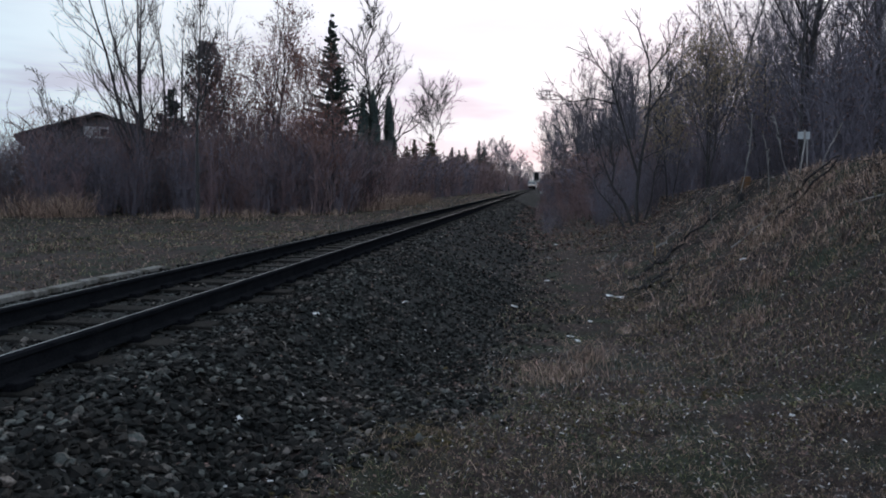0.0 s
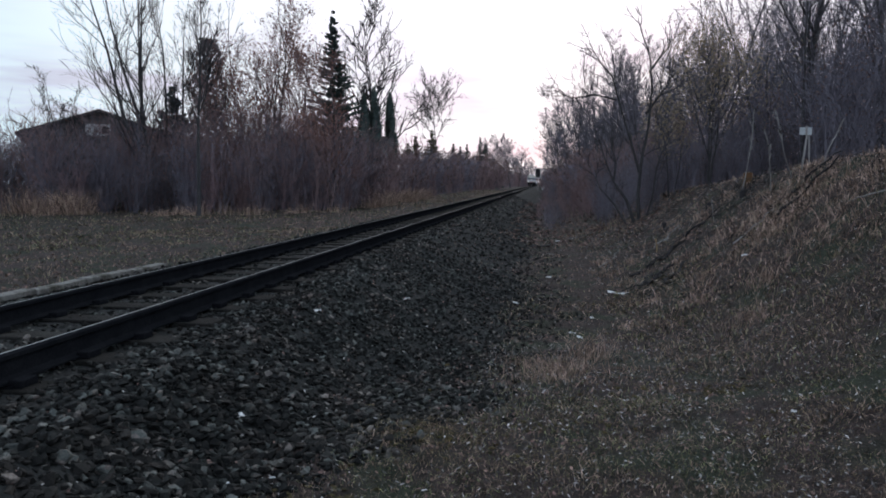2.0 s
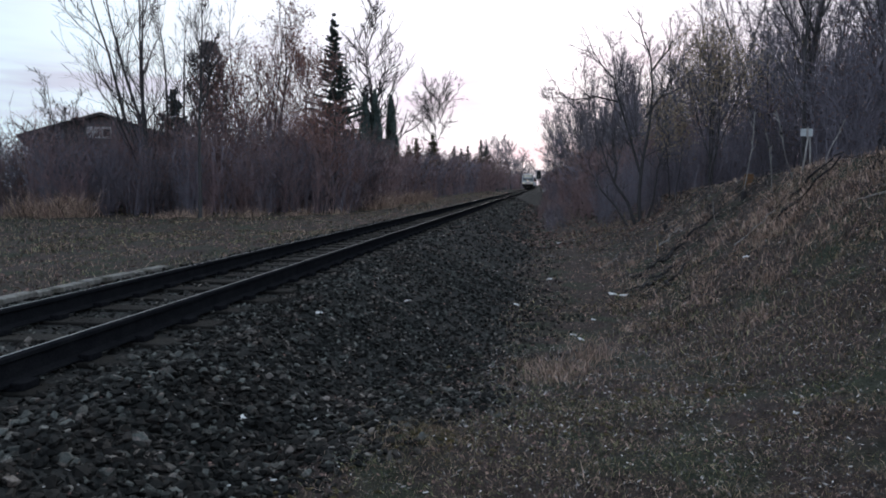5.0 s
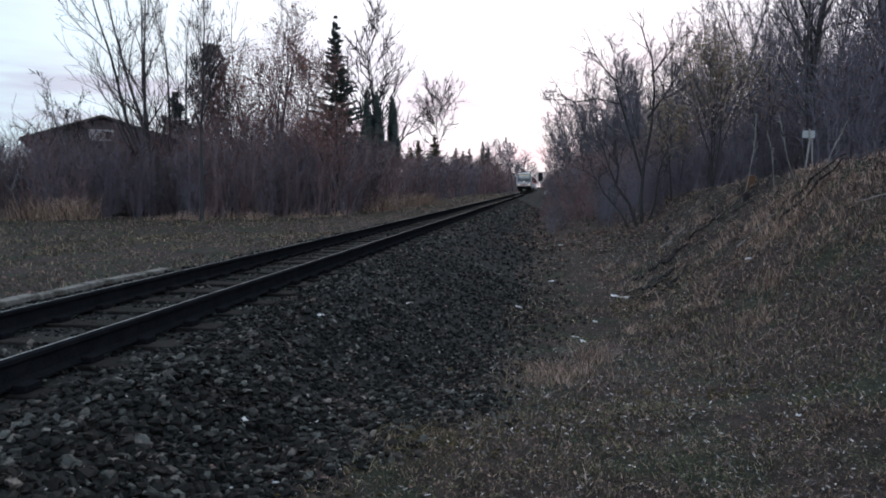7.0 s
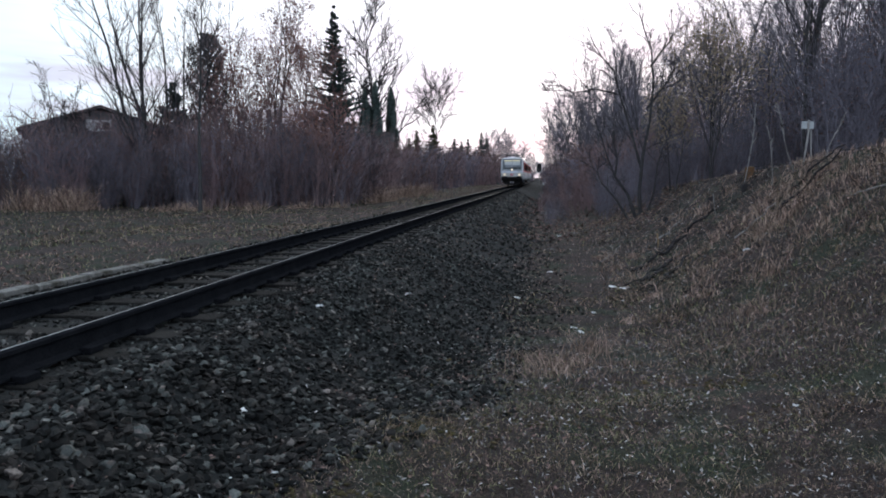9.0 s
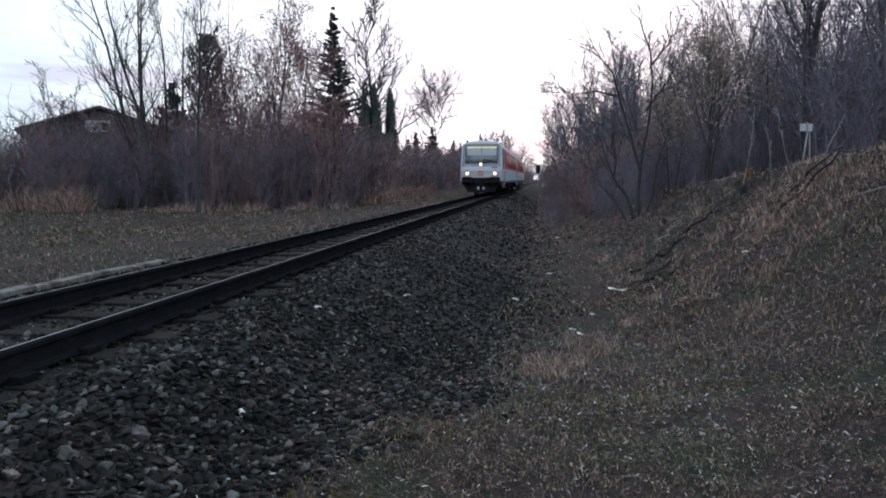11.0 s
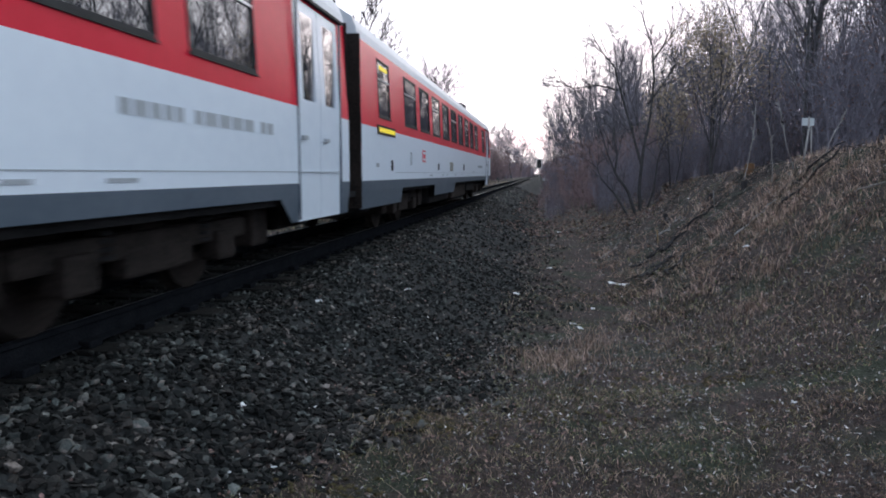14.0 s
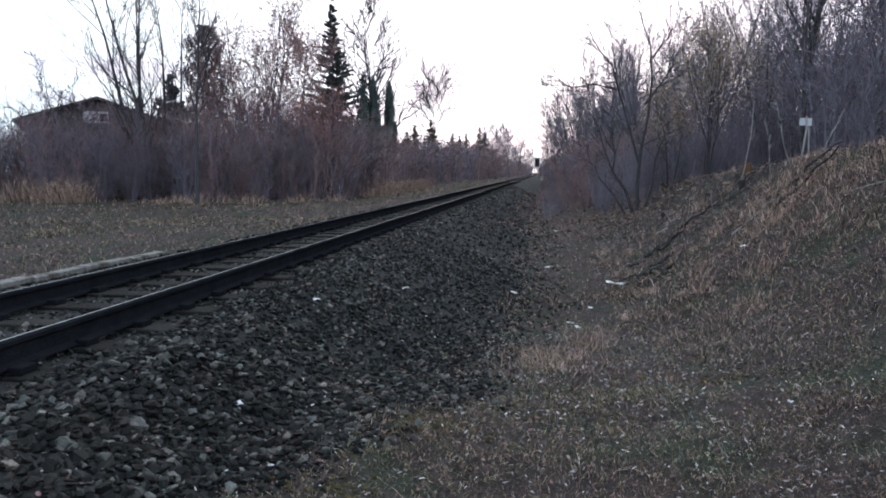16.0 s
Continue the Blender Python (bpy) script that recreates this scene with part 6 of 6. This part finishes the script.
    for s, w in ((16.4, 0.25), (18.1, 0.3), (17.3, 0.2)):
        side_plate("marking", near1, 1, s, s + w, 0.95, 0.975, LETTER_GREY)
    for body, s0, n in ((near1, 18.25, 12), (near2, 40.3, 12)):
        y = s0
        for i in range(n):
            w = rnd.uniform(0.08, 0.2) * (1 if body is near1 else 0.6)
            side_plate("lettering_bar", body, 1, y, y + w, 1.36 if body is near1 else 1.22, 1.46 if body is near1 else 1.30, LETTER_GREY, out=0.004)
            y += w + (0.16 if i % 5 == 4 else 0.045)
    side_plate("lettering_bar", near1, 1, 2.3, 2.55, 1.22, 1.25, RED_PAINT, out=0.012)
    bm = bmesh.new()
    box(bm, 0.62, 0.98, 38.4, 38.9, 3.20, 3.40, 0.04)
    disc(bm, pose(0.8, 38.65, 3.42), 0.12, 0.05, 0.1, 12)
    part("roof_cowl", bm, RUBBER, t, "small dark roof cowl")
    for s in (3.0, 12.0, 28.0, 34.5):
        part("roof_vent", boxed(-0.35, 0.35, s, s + 0.9, 3.31, 3.42, 0.04), ROOF_PAINT, t)
    return t


# ---- building the place ----
bed = build_ground()
build_track()
build_trough()
kinds, far_kinds = build_left()
build_right(kinds, far_kinds)
build_sign()
build_stump()
build_sticks()
build_litter()
house("house", stand(-34.0, 41.8, -53), 9.0, 7.4, 4.0, 5.25, "low grey timber house with a dark roof and pale gable window", TIMBER, False)
house("house", stand(-20.5, 50.5, 10), 8.5, 7.0, 3.3, 4.9, "pale house with a dark roof behind bare trees")
build_signal()
build_hut()
train = build_train()
build_stones(bed)
build_grass()


def motions():
    # the railcar runs towards the camera and past it, at about 18 to 20 m/s
    rows = [(0.0, 240.0), (2.0, 205.5), (3.5, 179.0), (6.5, 124.0), (7.5, 105.5), (9.0, 77.8), (11.5, 31.8), (12.0, 22.75), (12.5, 13.85), (13.0, 4.95),
            (13.5, -5.4), (14.0, -14.44), (14.5, -24.52), (15.0, -33.35), (15.5, -42.3), (16.0, -51.6)]
    walk(train, [(t, pose(TRACK, y, 0)) for t, y in rows])


motions()
